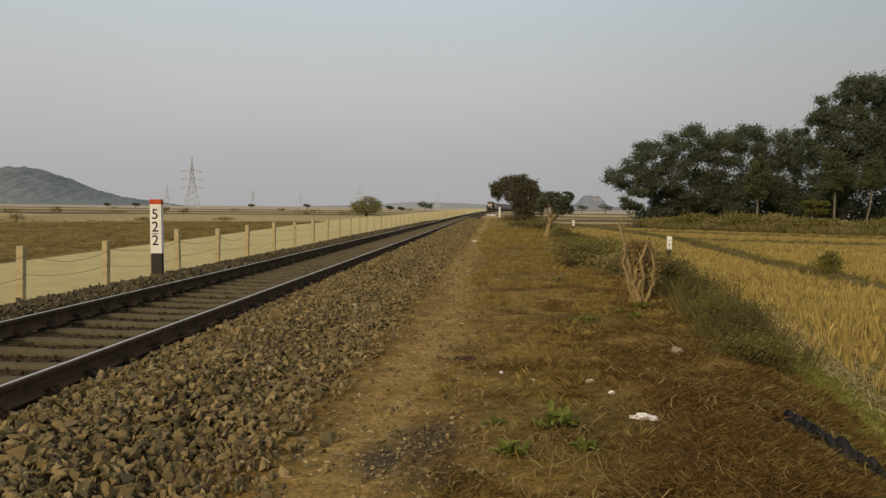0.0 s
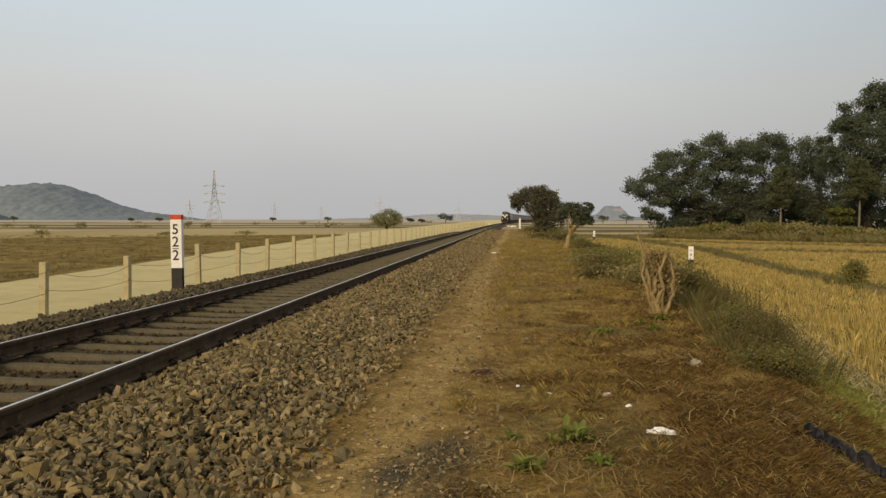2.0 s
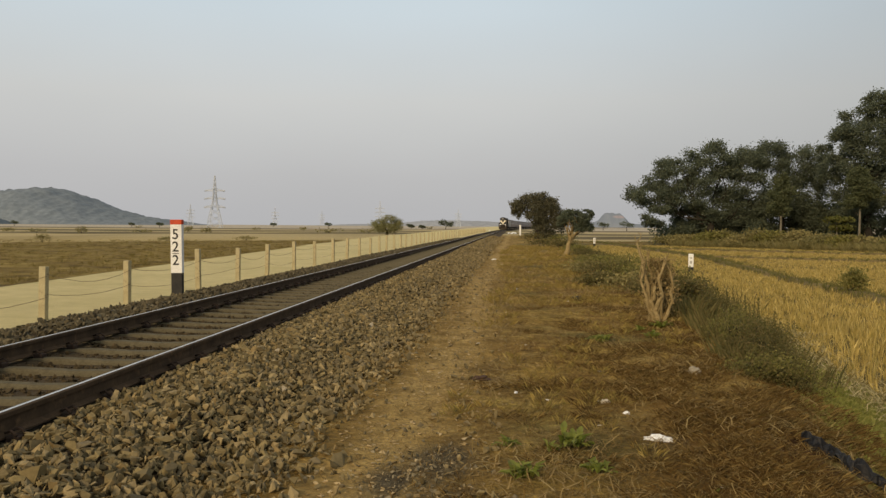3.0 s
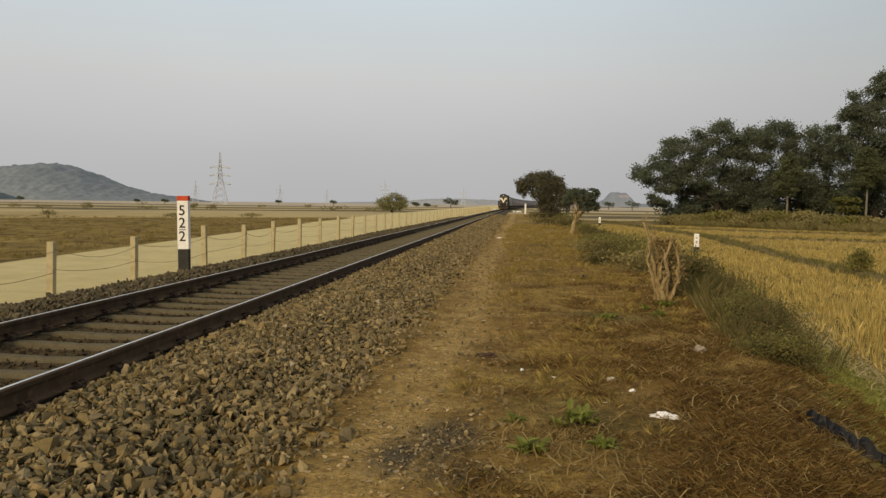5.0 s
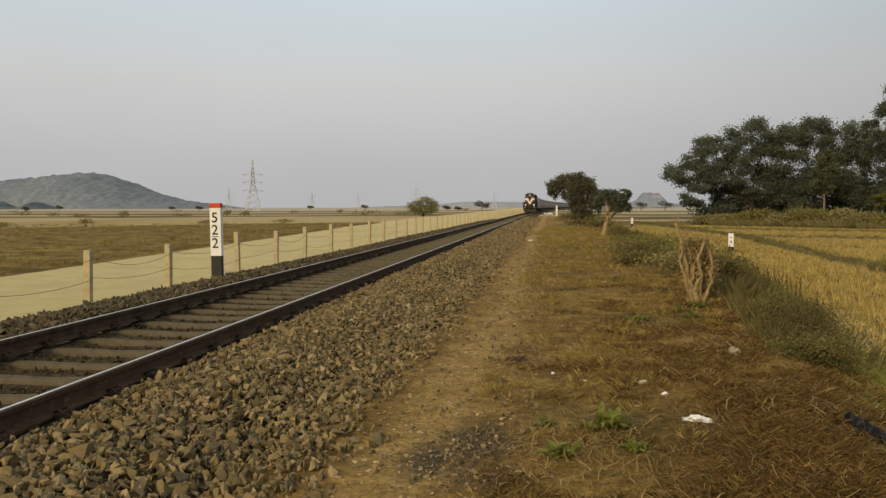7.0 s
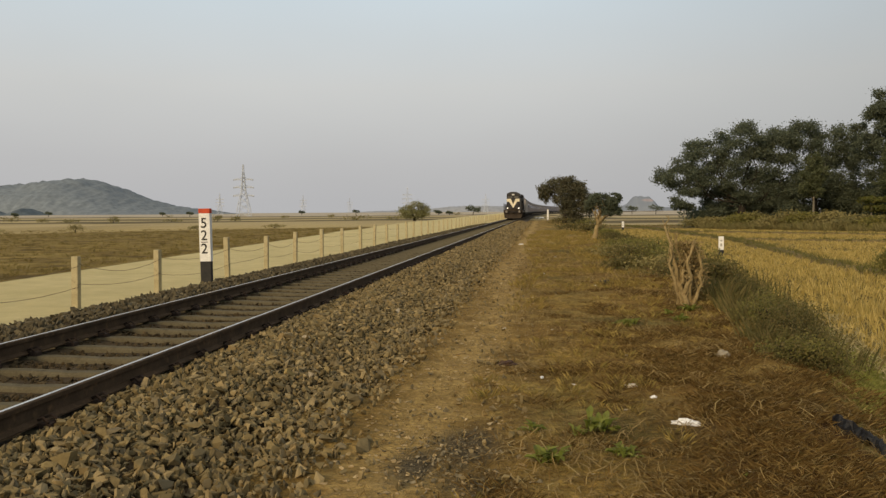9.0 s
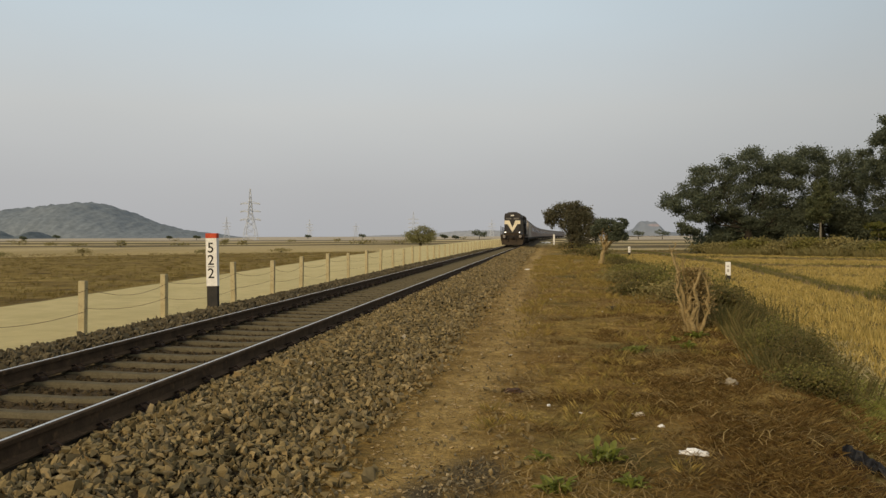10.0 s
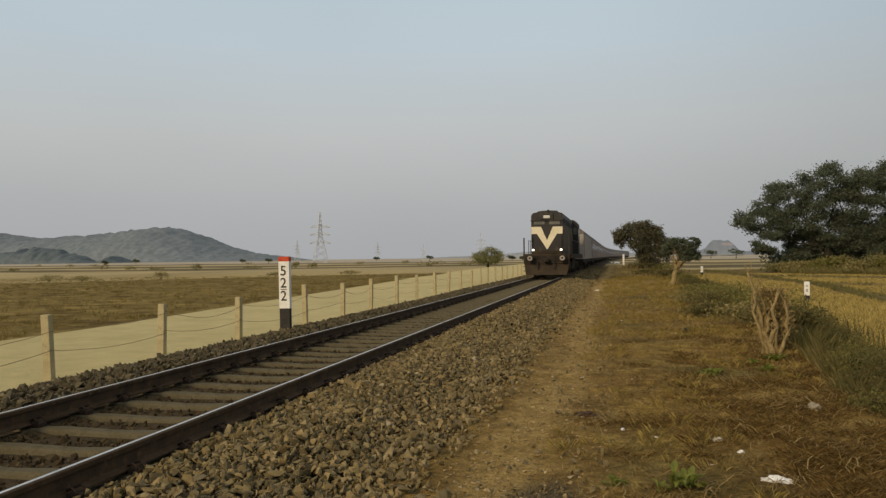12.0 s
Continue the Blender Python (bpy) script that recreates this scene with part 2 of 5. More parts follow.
def shoulder_edge(y):
    return 3.8 - 3.3 * math.exp(-max(y, 0.0) / 9.0)


def slope_foot(y):
    return 8.4 - 4.9 * math.exp(-max(y, 0.0) / 25.0)


def smooth(a, b, x):
    t = min(1.0, max(0.0, (x - a) / (b - a)))
    return t * t * (3 - 2 * t)


def road_far(y):
    return -14.3 - 0.075 * max(0.0, y - 20) if y < 120 else -21.8 - 0.02 * (y - 120)


FIELD_R, FIELD_L, ROAD_Z = -1.0, -0.32, -0.24


def ground_z(x, y):
    s = track_shift(y)
    u = x - s
    e, f = shoulder_edge(y), slope_foot(y)
    if u < TRACK_X:
        z = 0.02 + (ROAD_Z - 0.02) * smooth(-6.9, -8.2, u)
        z += (FIELD_L - ROAD_Z) * smooth(road_far(y) + 0.4, road_far(y) - 0.6, x)
        if x < -30:
            z += -0.5 * smooth(-30, -120, x)
    else:
        t = smooth(e - 0.3, f, u)
        z = FIELD_R * t
        z += 0.06 * noise.noise((x * 0.5, y * 0.5, 0)) * (1 - t) * smooth(-1.2, -0.2, u)
        z += 0.03 * noise.noise((x * 1.7, y * 1.7, 5))
        if u > f:
            z += 0.05 * noise.noise((x * 0.23, y * 0.23, 9))
    return z


class Build:
    """Collects vertices and faces for one mesh."""

    def __init__(self):
        self.v, self.f, self.m = [], [], []

    def add(self, v, f, slot=0):
        k = len(self.v)
        self.v += [tuple(p) for p in v]
        self.f += [tuple(i + k for i in q) for q in f]
        self.m += [slot] * len(f)
        return self

    def box(self, x0, y0, z0, x1, y1, z1, c=0.0, slot=0, m=None):
        if c <= 0:
            v = [(x, y, z) for z in (z0, z1) for x, y in ((x0, y0), (x1, y0), (x1, y1), (x0, y1))]
            f = [(3, 2, 1, 0), (4, 5, 6, 7), (0, 1, 5, 4), (1, 2, 6, 5), (2, 3, 7, 6), (3, 0, 4, 7)]
        else:
            b = bmesh.new()
            bmesh.ops.create_cube(b, size=1)
            for q in b.verts:
                q.co = Vector(((x0 + x1) / 2 + q.co.x * (x1 - x0), (y0 + y1) / 2 + q.co.y * (y1 - y0), (z0 + z1) / 2 + q.co.z * (z1 - z0)))
            bmesh.ops.bevel(b, geom=b.edges[:], offset=c, segments=2, affect="EDGES", profile=0.6)
            b.verts.index_update()
            v, f = [q.co.copy() for q in b.verts], [[q.index for q in w.verts] for w in b.faces]
            b.free()
        if m:
            v = [m @ Vector(p) for p in v]
        return self.add(v, f, slot)

    def tube(self, pts, radii, sides=6, slot=0, cap=True):
        rings = []
        pts = [Vector(p) for p in pts]
        for i, p in enumerate(pts):
            d = (pts[min(i + 1, len(pts) - 1)] - pts[max(i - 1, 0)]).normalized()
            a = d.orthogonal().normalized()
            if i and rings:
                a = (prev - d * prev.dot(d))
                a = a.normalized() if a.length > 1e-6 else d.orthogonal().normalized()
            prev = a
            b = d.cross(a)
            r = radii[i] if hasattr(radii, "__len__") else radii
            rings.append([p + (a * math.cos(w) + b * math.sin(w)) * r for w in (2 * math.pi * k / sides for k in range(sides))])
        v = [q for ring in rings for q in ring]
        f = [(i * sides + k, i * sides + (k + 1) % sides, (i + 1) * sides + (k + 1) % sides, (i + 1) * sides + k) for i in range(len(pts) - 1) for k in range(sides)]
        if cap:
            f += [tuple(range(sides - 1, -1, -1)), tuple((len(pts) - 1) * sides + k for k in range(sides))]
        return self.add(v, f, slot)

    def prism(self, outline, y0, y1, slot=0):
        """An outline of (x, z), extruded along y."""
        n = len(outline)
        v = [(x, y0, z) for x, z in outline] + [(x, y1, z) for x, z in outline]
        f = [(i, (i + 1) % n, n + (i + 1) % n, n + i) for i in range(n)]
        return self.add(v, [tuple(range(n - 1, -1, -1)), tuple(range(n, 2 * n)), *f], slot)

    def mesh(self, name, mats, smooth_faces=False):
        me = bpy.data.meshes.new(name)
        me.from_pydata([tuple(p) for p in self.v], [], self.f)
        for m in mats if isinstance(mats, (list, tuple)) else [mats]:
            me.materials.append(m)
        if any(self.m):
            me.polygons.foreach_set("material_index", self.m)
        if smooth_faces:
            me.polygons.foreach_set("use_smooth", [True] * len(me.polygons))
        b = bmesh.new()
        b.from_mesh(me)
        if len(b.faces) < 60000:
            bmesh.ops.recalc_face_normals(b, faces=b.faces[:])
            b.to_mesh(me)
        b.free()
        return me


def part(name, made, mats, parent=None, label="", at=None, smooth_faces=False):
    me = made if isinstance(made, bpy.types.Mesh) else made.mesh(name, mats, smooth_faces)
    ob = new(name, me)
    if parent:
        ob.parent = parent
    if at is not None:
        ob.matrix_basis = at
    if label:
        ob["label"] = label
    return ob


def array_mesh(name, verts, faces, mats):
    """A big mesh from arrays, faces all of one size."""
    me = bpy.data.meshes.new(name)
    verts, faces = np.asarray(verts, dtype=np.float32), np.asarray(faces, dtype=np.int32)
    me.vertices.add(len(verts))
    me.vertices.foreach_set("co", verts.ravel())
    k = faces.shape[1]
    me.loops.add(faces.size)
    me.loops.foreach_set("vertex_index", faces.ravel())
    me.polygons.add(len(faces))
    me.polygons.foreach_set("loop_start", np.arange(0, faces.size, k, dtype=np.int32))
    me.polygons.foreach_set("loop_total", np.full(len(faces), k, dtype=np.int32))
    me.polygons.foreach_set("use_smooth", np.zeros(len(faces), dtype=bool))
    me.update(calc_edges=True)
    for m in mats if isinstance(mats, (list, tuple)) else [mats]:
        me.materials.append(m)
    return me


# ---- ground: one sheet to the horizon ----
def axis(parts):
    out = []
    for a, b, step in parts:
        out += list(np.arange(a, b - 1e-6, step))
    return out + [parts[-1][1]]


def make_ground():
    xs = axis(((-3000, -1000, 250), (-1000, -200, 50), (-200, -40, 8), (-40, -18, 2), (-18, -8.4, 0.4), (-8.4, -1.6, 0.3), (-1.6, 9.0, 0.13), (9, 20, 0.5), (20, 60, 2), (60, 200, 10), (200, 1000, 50), (1000, 3000, 250)))
    ys = axis(((-400, -40, 40), (-40, 0, 4), (0, 2, 0.3), (2, 14, 0.13), (14, 30, 0.35), (30, 60, 1), (60, 130, 2.5), (130, 400, 8), (400, 1000, 30), (1000, 4800, 200)))
    nx, ny = len(xs), len(ys)
    v = [(x, y, ground_z(x, y)) for y in ys for x in xs]
    i = np.arange(nx * ny).reshape(ny, nx)
    f = np.stack([i[:-1, :-1], i[:-1, 1:], i[1:, 1:], i[1:, :-1]], -1).reshape(-1, 4)
    me = array_mesh("ground", v, f, M_GROUND)
    me.polygons.foreach_set("use_smooth", [True] * len(me.polygons))
    # kinds of soil, as plain masks: road, litter bank, paddy, left field
    zone = me.color_attributes.new("soil", "FLOAT_COLOR", "POINT")
    data = np.zeros((len(v), 4), dtype=np.float32)
    for k, (x, y, z) in enumerate(v):
        s = track_shift(y)
        u = x - s
        data[k] = (smooth(road_far(y) - 0.8, road_far(y) + 0.8, x) if u < TRACK_X else 0.0,
                   smooth(-0.9, 0.8, u),
                   smooth(slope_foot(y) - 1.4, slope_foot(y) + 0.6, u),
                   smooth(shoulder_edge(y) - 0.4, shoulder_edge(y) + 0.9, u))
    zone.data.foreach_set("color", data.ravel())
    # red: oval of darker red-brown litter; green: trodden line; blue: ash
    patch_layer = me.color_attributes.new("litter_patches", "FLOAT_COLOR", "POINT")
    old = np.zeros((len(v), 4), dtype=np.float32)
    for k, (x, y, z) in enumerate(v):
        old[k, 0] = max(0.0, 1 - math.hypot((x - 2.0) / 2.2, (y - 5.0) / 3.9))
        bend = x - track_shift(y) + 0.72 + 0.16 * math.sin(y * 0.35)
        old[k, 1] = math.exp(-(bend / 0.33) ** 2)
        old[k, 2] = max(0.0, 1.25 - math.hypot((x + 0.42) / 0.28, (y - 5.3) / 0.6), 1.25 - math.hypot((x + 0.72) / 0.22, (y - 4.85) / 0.42), 1.15 - math.hypot((x + 0.3) / 0.3, (y - 4.55) / 0.35))
    patch_layer.data.foreach_set("color", old.ravel())
    return tagged(part("ground", me, None), "flat dry farmland with a dirt road, trodden path and stubble fields", "ground", kind="structure")


def ground_material():
    m, n, l, b = base_material("ground_soil", 0.95)
    a = n.new("ShaderNodeVertexColor")
    a.layer_name = "soil"
    s = n.new("ShaderNodeSeparateColor")
    l.new(a.outputs["Color"], s.inputs[0])
    road, bank, paddy, slope = s.outputs[0], s.outputs[1], s.outputs[2], a.outputs["Alpha"]
    fine, mid, big = noise_node(n, l, 28, 6), noise_node(n, l, 2.2, 6), noise_node(n, l, 0.25, 4)

    def ragged(mask, by, width=0.2, amount=1.6):
        w = n.new("ShaderNodeMath")
        w.operation = "MULTIPLY_ADD"
        l.new(by.outputs["Fac"], w.inputs[0])
        w.inputs[1].default_value = amount
        l.new(mask, w.inputs[2])
        shift = n.new("ShaderNodeMath")
        shift.operation = "SUBTRACT"
        l.new(w.outputs[0], shift.inputs[0])
        shift.inputs[1].default_value = amount / 2
        return ramp(n, l, shift.outputs[0], (0.5 - width, (0, 0, 0)), (0.5 + width, (1, 1, 1)))

    def tone(src, *stops):
        return ramp(n, l, src.outputs["Fac"], *stops)

    grain = tone(fine, (0.25, (0.62, 0.62, 0.62)), (0.75, (1.25, 1.25, 1.25)))
    broad = noise_node(n, l, 0.55, 5)
    old = n.new("ShaderNodeVertexColor")
    old.layer_name = "litter_patches"
    patch_part = n.new("ShaderNodeSeparateColor")
    l.new(old.outputs["Color"], patch_part.inputs[0])
    trodden = tone(mid, (0.3, (0.255, 0.17, 0.062)), (0.5, (0.335, 0.228, 0.085)), (0.7, (0.42, 0.295, 0.12)))
    dirt = tone(mid, (0.3, (0.155, 0.097, 0.03)), (0.5, (0.235, 0.15, 0.048)), (0.7, (0.32, 0.215, 0.074)))
    path = mix(n, l, 1.0, mix(n, l, ragged(patch_part.outputs[1], mid, 0.3, 1.0), dirt, trodden), grain, "MULTIPLY")
    ash = tone(fine, (0.3, (0.06, 0.045, 0.026)), (0.55, (0.095, 0.075, 0.045)), (0.72, (0.16, 0.13, 0.08)))
    path = mix(n, l, ragged(patch_part.outputs[2], mid, 0.35, 1.0), path, ash)
    brown = tone(mid, (0.28, (0.12, 0.064, 0.018)), (0.5, (0.205, 0.118, 0.033)), (0.72, (0.305, 0.19, 0.058)))
    gold = tone(mid, (0.28, (0.21, 0.137, 0.039)), (0.5, (0.34, 0.232, 0.068)), (0.72, (0.46, 0.33, 0.112)))
    # darker red-brown tone for the oval on the near bank
    dark_litter = tone(mid, (0.28, (0.036, 0.016, 0.005)), (0.5, (0.078, 0.035, 0.009)), (0.72, (0.14, 0.07, 0.019)))
    litter = mix(n, l, tone(broad, (0.38, (0, 0, 0)), (0.60, (1, 1, 1))), brown, gold)
    green = tone(mid, (0.28, (0.06, 0.056, 0.018)), (0.5, (0.11, 0.10, 0.032)), (0.72, (0.17, 0.145, 0.05)))
    litter = mix(n, l, tone(big, (0.50, (0, 0, 0)), (0.62, (0.85, 0.85, 0.85))), litter, green)
    litter = mix(n, l, 1.0, mix(n, l, ragged(patch_part.outputs[0], broad, 0.22, 0.9), litter, dark_litter), grain, "MULTIPLY")
    lumps = noise_node(n, l, 11, 5, rough=0.75)
    litter = mix(n, l, 1.0, litter, tone(lumps, (0.32, (0.42, 0.38, 0.34)), (0.5, (0.95, 0.95, 0.95)), (0.68, (1.45, 1.4, 1.3))), "MULTIPLY")
    path = mix(n, l, 1.0, path, tone(lumps, (0.32, (0.68, 0.66, 0.64)), (0.68, (1.25, 1.25, 1.22))), "MULTIPLY")
    weedy = mix(n, l, 1.0, tone(mid, (0.3, (0.105, 0.1, 0.03)), (0.7, (0.23, 0.2, 0.066))), grain, "MULTIPLY")
    stubble = mix(n, l, 1.0, tone(mid, (0.3, (0.10, 0.076, 0.026)), (0.7, (0.20, 0.15, 0.052))), grain, "MULTIPLY")
    sand = mix(n, l, 1.0, tone(big, (0.3, (0.48, 0.41, 0.21)), (0.7, (0.57, 0.485, 0.26))), tone(mid, (0.3, (0.88, 0.88, 0.88)), (0.7, (1.06, 1.06, 1.06))), "MULTIPLY")
    # left fields: broad bands of dry grass along the plots
    c = n.new("ShaderNodeTexCoord")
    mp = n.new("ShaderNodeMapping")
    mp.inputs["Scale"].default_value = (0.034, 0.008, 0.1)
    l.new(c.outputs["Object"], mp.inputs[0])
    plots = n.new("ShaderNodeTexNoise")
    plots.inputs["Scale"].default_value, plots.inputs["Detail"].default_value = 1.0, 3
    l.new(mp.outputs[0], plots.inputs["Vector"])
    along = n.new("ShaderNodeSeparateXYZ")
    l.new(c.outputs["Object"], along.inputs[0])
    slant = n.new("ShaderNodeMath")
    slant.operation = "MULTIPLY_ADD"
    slant.inputs[1].default_value = 0.12
    l.new(along.outputs["X"], slant.inputs[0])
    l.new(along.outputs["Y"], slant.inputs[2])
    wave = n.new("ShaderNodeMath")
    wave.operation = "MULTIPLY_ADD"
    wave.inputs[1].default_value = 60.0
    l.new(plots.outputs["Fac"], wave.inputs[0])
    l.new(slant.outputs[0], wave.inputs[2])
    far = n.new("ShaderNodeMapRange")
    far.inputs["From Min"].default_value, far.inputs["From Max"].default_value = 0.0, 800.0
    l.new(wave.outputs[0], far.inputs["Value"])
    PALE, BROWN, DARK = (0.40, 0.325, 0.175), (0.18, 0.132, 0.042), (0.13, 0.105, 0.058)
    # the farthest stop is greyed: horizon haze put into the field colour
    turf = ramp(n, l, far.outputs[0], (0.0, (0.36, 0.28, 0.135)), (0.15, (0.36, 0.28, 0.135)), (0.19, PALE), (0.235, PALE), (0.25, DARK), (0.29, DARK), (0.30, PALE), (0.325, PALE), (0.34, DARK), (0.40, DARK), (0.415, PALE), (0.52, (0.38, 0.31, 0.2)), (0.55, DARK), (0.62, DARK), (0.66, (0.41, 0.36, 0.29)))
    # the near fallow plot ends at a bund that runs askew to the road
    askew = n.new("ShaderNodeMath")
    askew.operation = "MULTIPLY_ADD"
    askew.inputs[1].default_value = -0.857
    l.new(along.outputs["X"], askew.inputs[0])
    l.new(along.outputs["Y"], askew.inputs[2])
    stray = n.new("ShaderNodeMath")
    stray.operation = "MULTIPLY_ADD"
    stray.inputs[1].default_value = 22.0
    l.new(broad.outputs["Fac"], stray.inputs[0])
    l.new(askew.outputs[0], stray.inputs[2])
    plot = n.new("ShaderNodeMapRange")
    plot.inputs["From Min"].default_value, plot.inputs["From Max"].default_value = 127.0, 133.0
    l.new(stray.outputs[0], plot.inputs["Value"])
    patchy = ramp(n, l, broad.outputs["Fac"], (0.34, (0.10, 0.067, 0.02)), (0.46, (0.165, 0.115, 0.034)), (0.56, (0.205, 0.15, 0.046)), (0.68, (0.27, 0.2, 0.07)))
    turf = mix(n, l, plot.outputs[0], patchy, turf)
    turf = mix(n, l, 0.8, turf, ramp(n, l, plots.outputs["Fac"], (0.3, (0.72, 0.72, 0.70)), (0.5, (1.0, 1.0, 1.0)), (0.7, (1.2, 1.18, 1.12))), "MULTIPLY")
    turf = mix(n, l, 1.0, turf, tone(mid, (0.3, (0.7, 0.72, 0.7)), (0.7, (1.15, 1.12, 1.1))), "MULTIPLY")
    # distance along the ground: the paddy to the right, turf to the left
    xyz = n.new("ShaderNodeSeparateXYZ")
    l.new(c.outputs["Object"], xyz.inputs[0])
    left = n.new("ShaderNodeMapRange")
    left.inputs["From Min"].default_value, left.inputs["From Max"].default_value = -4.0, -5.0
    l.new(xyz.outputs["X"], left.inputs["Value"])
    colour = mix(n, l, ragged(bank, mid), path, litter)
    colour = mix(n, l, ragged(slope, mid), colour, weedy)
    colour = mix(n, l, ragged(paddy, mid), colour, stubble)
    beyond = n.new("ShaderNodeMapRange")
    beyond.inputs["From Min"].default_value, beyond.inputs["From Max"].default_value = 128.0, 150.0
    l.new(xyz.outputs["Y"], beyond.inputs["Value"])
    colour = mix(n, l, beyond.outputs[0], colour, turf)
    field = mix(n, l, ragged(road, mid, 0.15, 0.6), turf, sand)
    colour = mix(n, l, left.outputs[0], colour, field)
    l.new(colour, b.inputs["Base Color"])
    rough_mix = n.new("ShaderNodeMath")
    l.new(fine.outputs["Fac"], rough_mix.inputs[0])
    l.new(lumps.outputs["Fac"], rough_mix.inputs[1])
    bump(n, l, b, rough_mix.outputs[0], 0.9, 0.04)
    return m


M_GROUND = ground_material()
ground = make_ground()


# ---- railway: ballast bed, sleepers, rails ----
def ballast_top(u):
    """Height of the ballast across the track, u from its centre line."""
    a = abs(u)
    if a < 1.0:
        return RAIL_Z - 0.232 + 0.035 * smooth(0.55, 0.75, a)
    if u > 0:
        return RAIL_Z - 0.19 - 0.27 * smooth(1.55, 3.05, a)
    return RAIL_Z - 0.19 - 0.34 * smooth(1.9, 3.6, a)


def make_ballast():
    us = [-4.0, -3.6, -3.2, -2.8, -2.4, -2.0, -1.6, -1.2, -1.01, -0.99, -0.76, -0.55, 0, 0.55, 0.76, 0.99, 1.01, 1.2, 1.5, 1.8, 2.1, 2.4, 2.7, 3.0, 3.3]
    ys = axis(((-30, 0, 3), (0, 40, 0.5), (40, 200, 4), (200, 1400, 20)))
    v = []
    for y in ys:
        for u in us:
            z = ballast_top(u) + 0.025 * noise.noise((u * 2.5, y * 2.5, 3))
            if u in (us[0], us[-1]):
                z = min(z, -0.35)
            v.append((TRACK_X + track_shift(y) + u, y, z))
    i = np.arange(len(v)).reshape(len(ys), len(us))
    f = np.stack([i[:-1, :-1], i[:-1, 1:], i[1:, 1:], i[1:, :-1]], -1).reshape(-1, 4)
    me = array_mesh("ballast", v, f, M_BED)
    return tagged(part("ballast", me, None), "bed of crushed brown-grey ballast stone under the track", "ballast", kind="structure")


ballast = make_ballast()

RAIL_OUTLINE = ((-0.068, -0.156), (0.068, -0.156), (0.068, -0.145), (0.012, -0.125), (0.009, -0.045), (0.034, -0.035), (0.036, -0.006), (0.028, 0.0), (0.011, 0.002), (-0.016, 0.002), (-0.028, 0.0), (-0.036, -0.006), (-0.034, -0.035), (-0.009, -0.045), (-0.012, -0.125), (-0.068, -0.145))


def make_rail(side, parent):
    b = Build()
    ys = axis(((-30, 200, 10), (200, 1400, 20)))
    n = len(RAIL_OUTLINE)
    v = []
    for y in ys:
        m = track_pose(y)
        v += [m @ Vector((side * (GAUGE / 2 + 0.035) + x, 0, z)) for x, z in RAIL_OUTLINE]
    for j in range(len(ys) - 1):
        for k in range(n):
            q = (j * n + k, j * n + (k + 1) % n, (j + 1) * n + (k + 1) % n, (j + 1) * n + k)
            b.f.append(q)
            b.m.append(1 if k == 8 else 0)
    b.v = [tuple(p) for p in v]
    return part("rail", b, [M_RAIL, M_RAIL_TOP], parent, "long steel rail with rusty web and polished head")


track = tagged(new("railway_track"), "single broad-gauge railway track with concrete sleepers on ballast", "railway track", kind="structure")
make_rail(-1, track)
make_rail(1, track)


def sleeper_mesh():
    b = Build()
    # a tapered concrete sleeper: higher under the rails, waisted in the middle
    half = [(-1.37, 0.085, -0.185), (-0.5, 0.075, -0.176), (0.0, 0.07, -0.19), (0.5, 0.075, -0.176), (1.37, 0.085, -0.185)]
    v = []
    for x, w, z in half:
        v += [(x, -w - 0.055, z - 0.17), (x, -w, z - 0.02), (x, -w + 0.02, z), (x, w - 0.02, z), (x, w, z - 0.02), (x, w + 0.055, z - 0.17)]
    f = []
    for i in range(len(half) - 1):
        for k in range(6):
            f.append((i * 6 + k, i * 6 + (k + 1) % 6, (i + 1) * 6 + (k + 1) % 6, (i + 1) * 6 + k))
    f += [(5, 4, 3, 2, 1, 0), tuple(24 + k for k in range(6))]
    return b.add(v, f).mesh("sleeper", M_SLEEPER)


def clip_mesh():
    b = Build()
    b.box(-0.075, -0.05, -0.19, 0.02, 0.05, -0.135, 0.012)
    b.tube([(-0.06, -0.05, -0.13), (-0.02, -0.045, -0.10), (0.03, -0.02, -0.12), (0.03, 0.02, -0.12), (-0.02, 0.045, -0.10), (-0.06, 0.05, -0.13)], 0.011, 5)
    return b.mesh("clip", M_CLIP)


SLEEPER_STEP, SLEEPER_START = 0.629, 1.19


def make_sleepers():
    me, cl = sleeper_mesh(), clip_mesh()
    for i in range(-18, 230):
        y = SLEEPER_START + i * SLEEPER_STEP
        s = part("sleeper", me, None, track, at=track_pose(y) @ pose(random.uniform(-0.02, 0.02), random.uniform(-0.015, 0.015), random.uniform(-0.006, 0.004), 0, 0, random.uniform(-0.5, 0.5)))
        if 0 <= i < 60:
            for side in (-1, 1):
                for inner in (-1, 1):
                    part("clip", cl, None, s, at=pose(side * (GAUGE / 2 + 0.035) + inner * 0.085, 0, 0, 0, 0, 0 if inner < 0 else 180))


make_sleepers()


# ---- scatter tools ----
RNG = np.random.default_rng(7)


def turns(n, upright=False):
    if upright:
        a = RNG.uniform(0, 2 * np.pi, n)
        m = np.zeros((n, 3, 3))
        m[:, 0, 0], m[:, 0, 1], m[:, 1, 0], m[:, 1, 1], m[:, 2, 2] = np.cos(a), -np.sin(a), np.sin(a), np.cos(a), 1
        return m
    q = RNG.normal(size=(n, 4))
    q /= np.linalg.norm(q, axis=1)[:, None]
    w, x, y, z = q.T
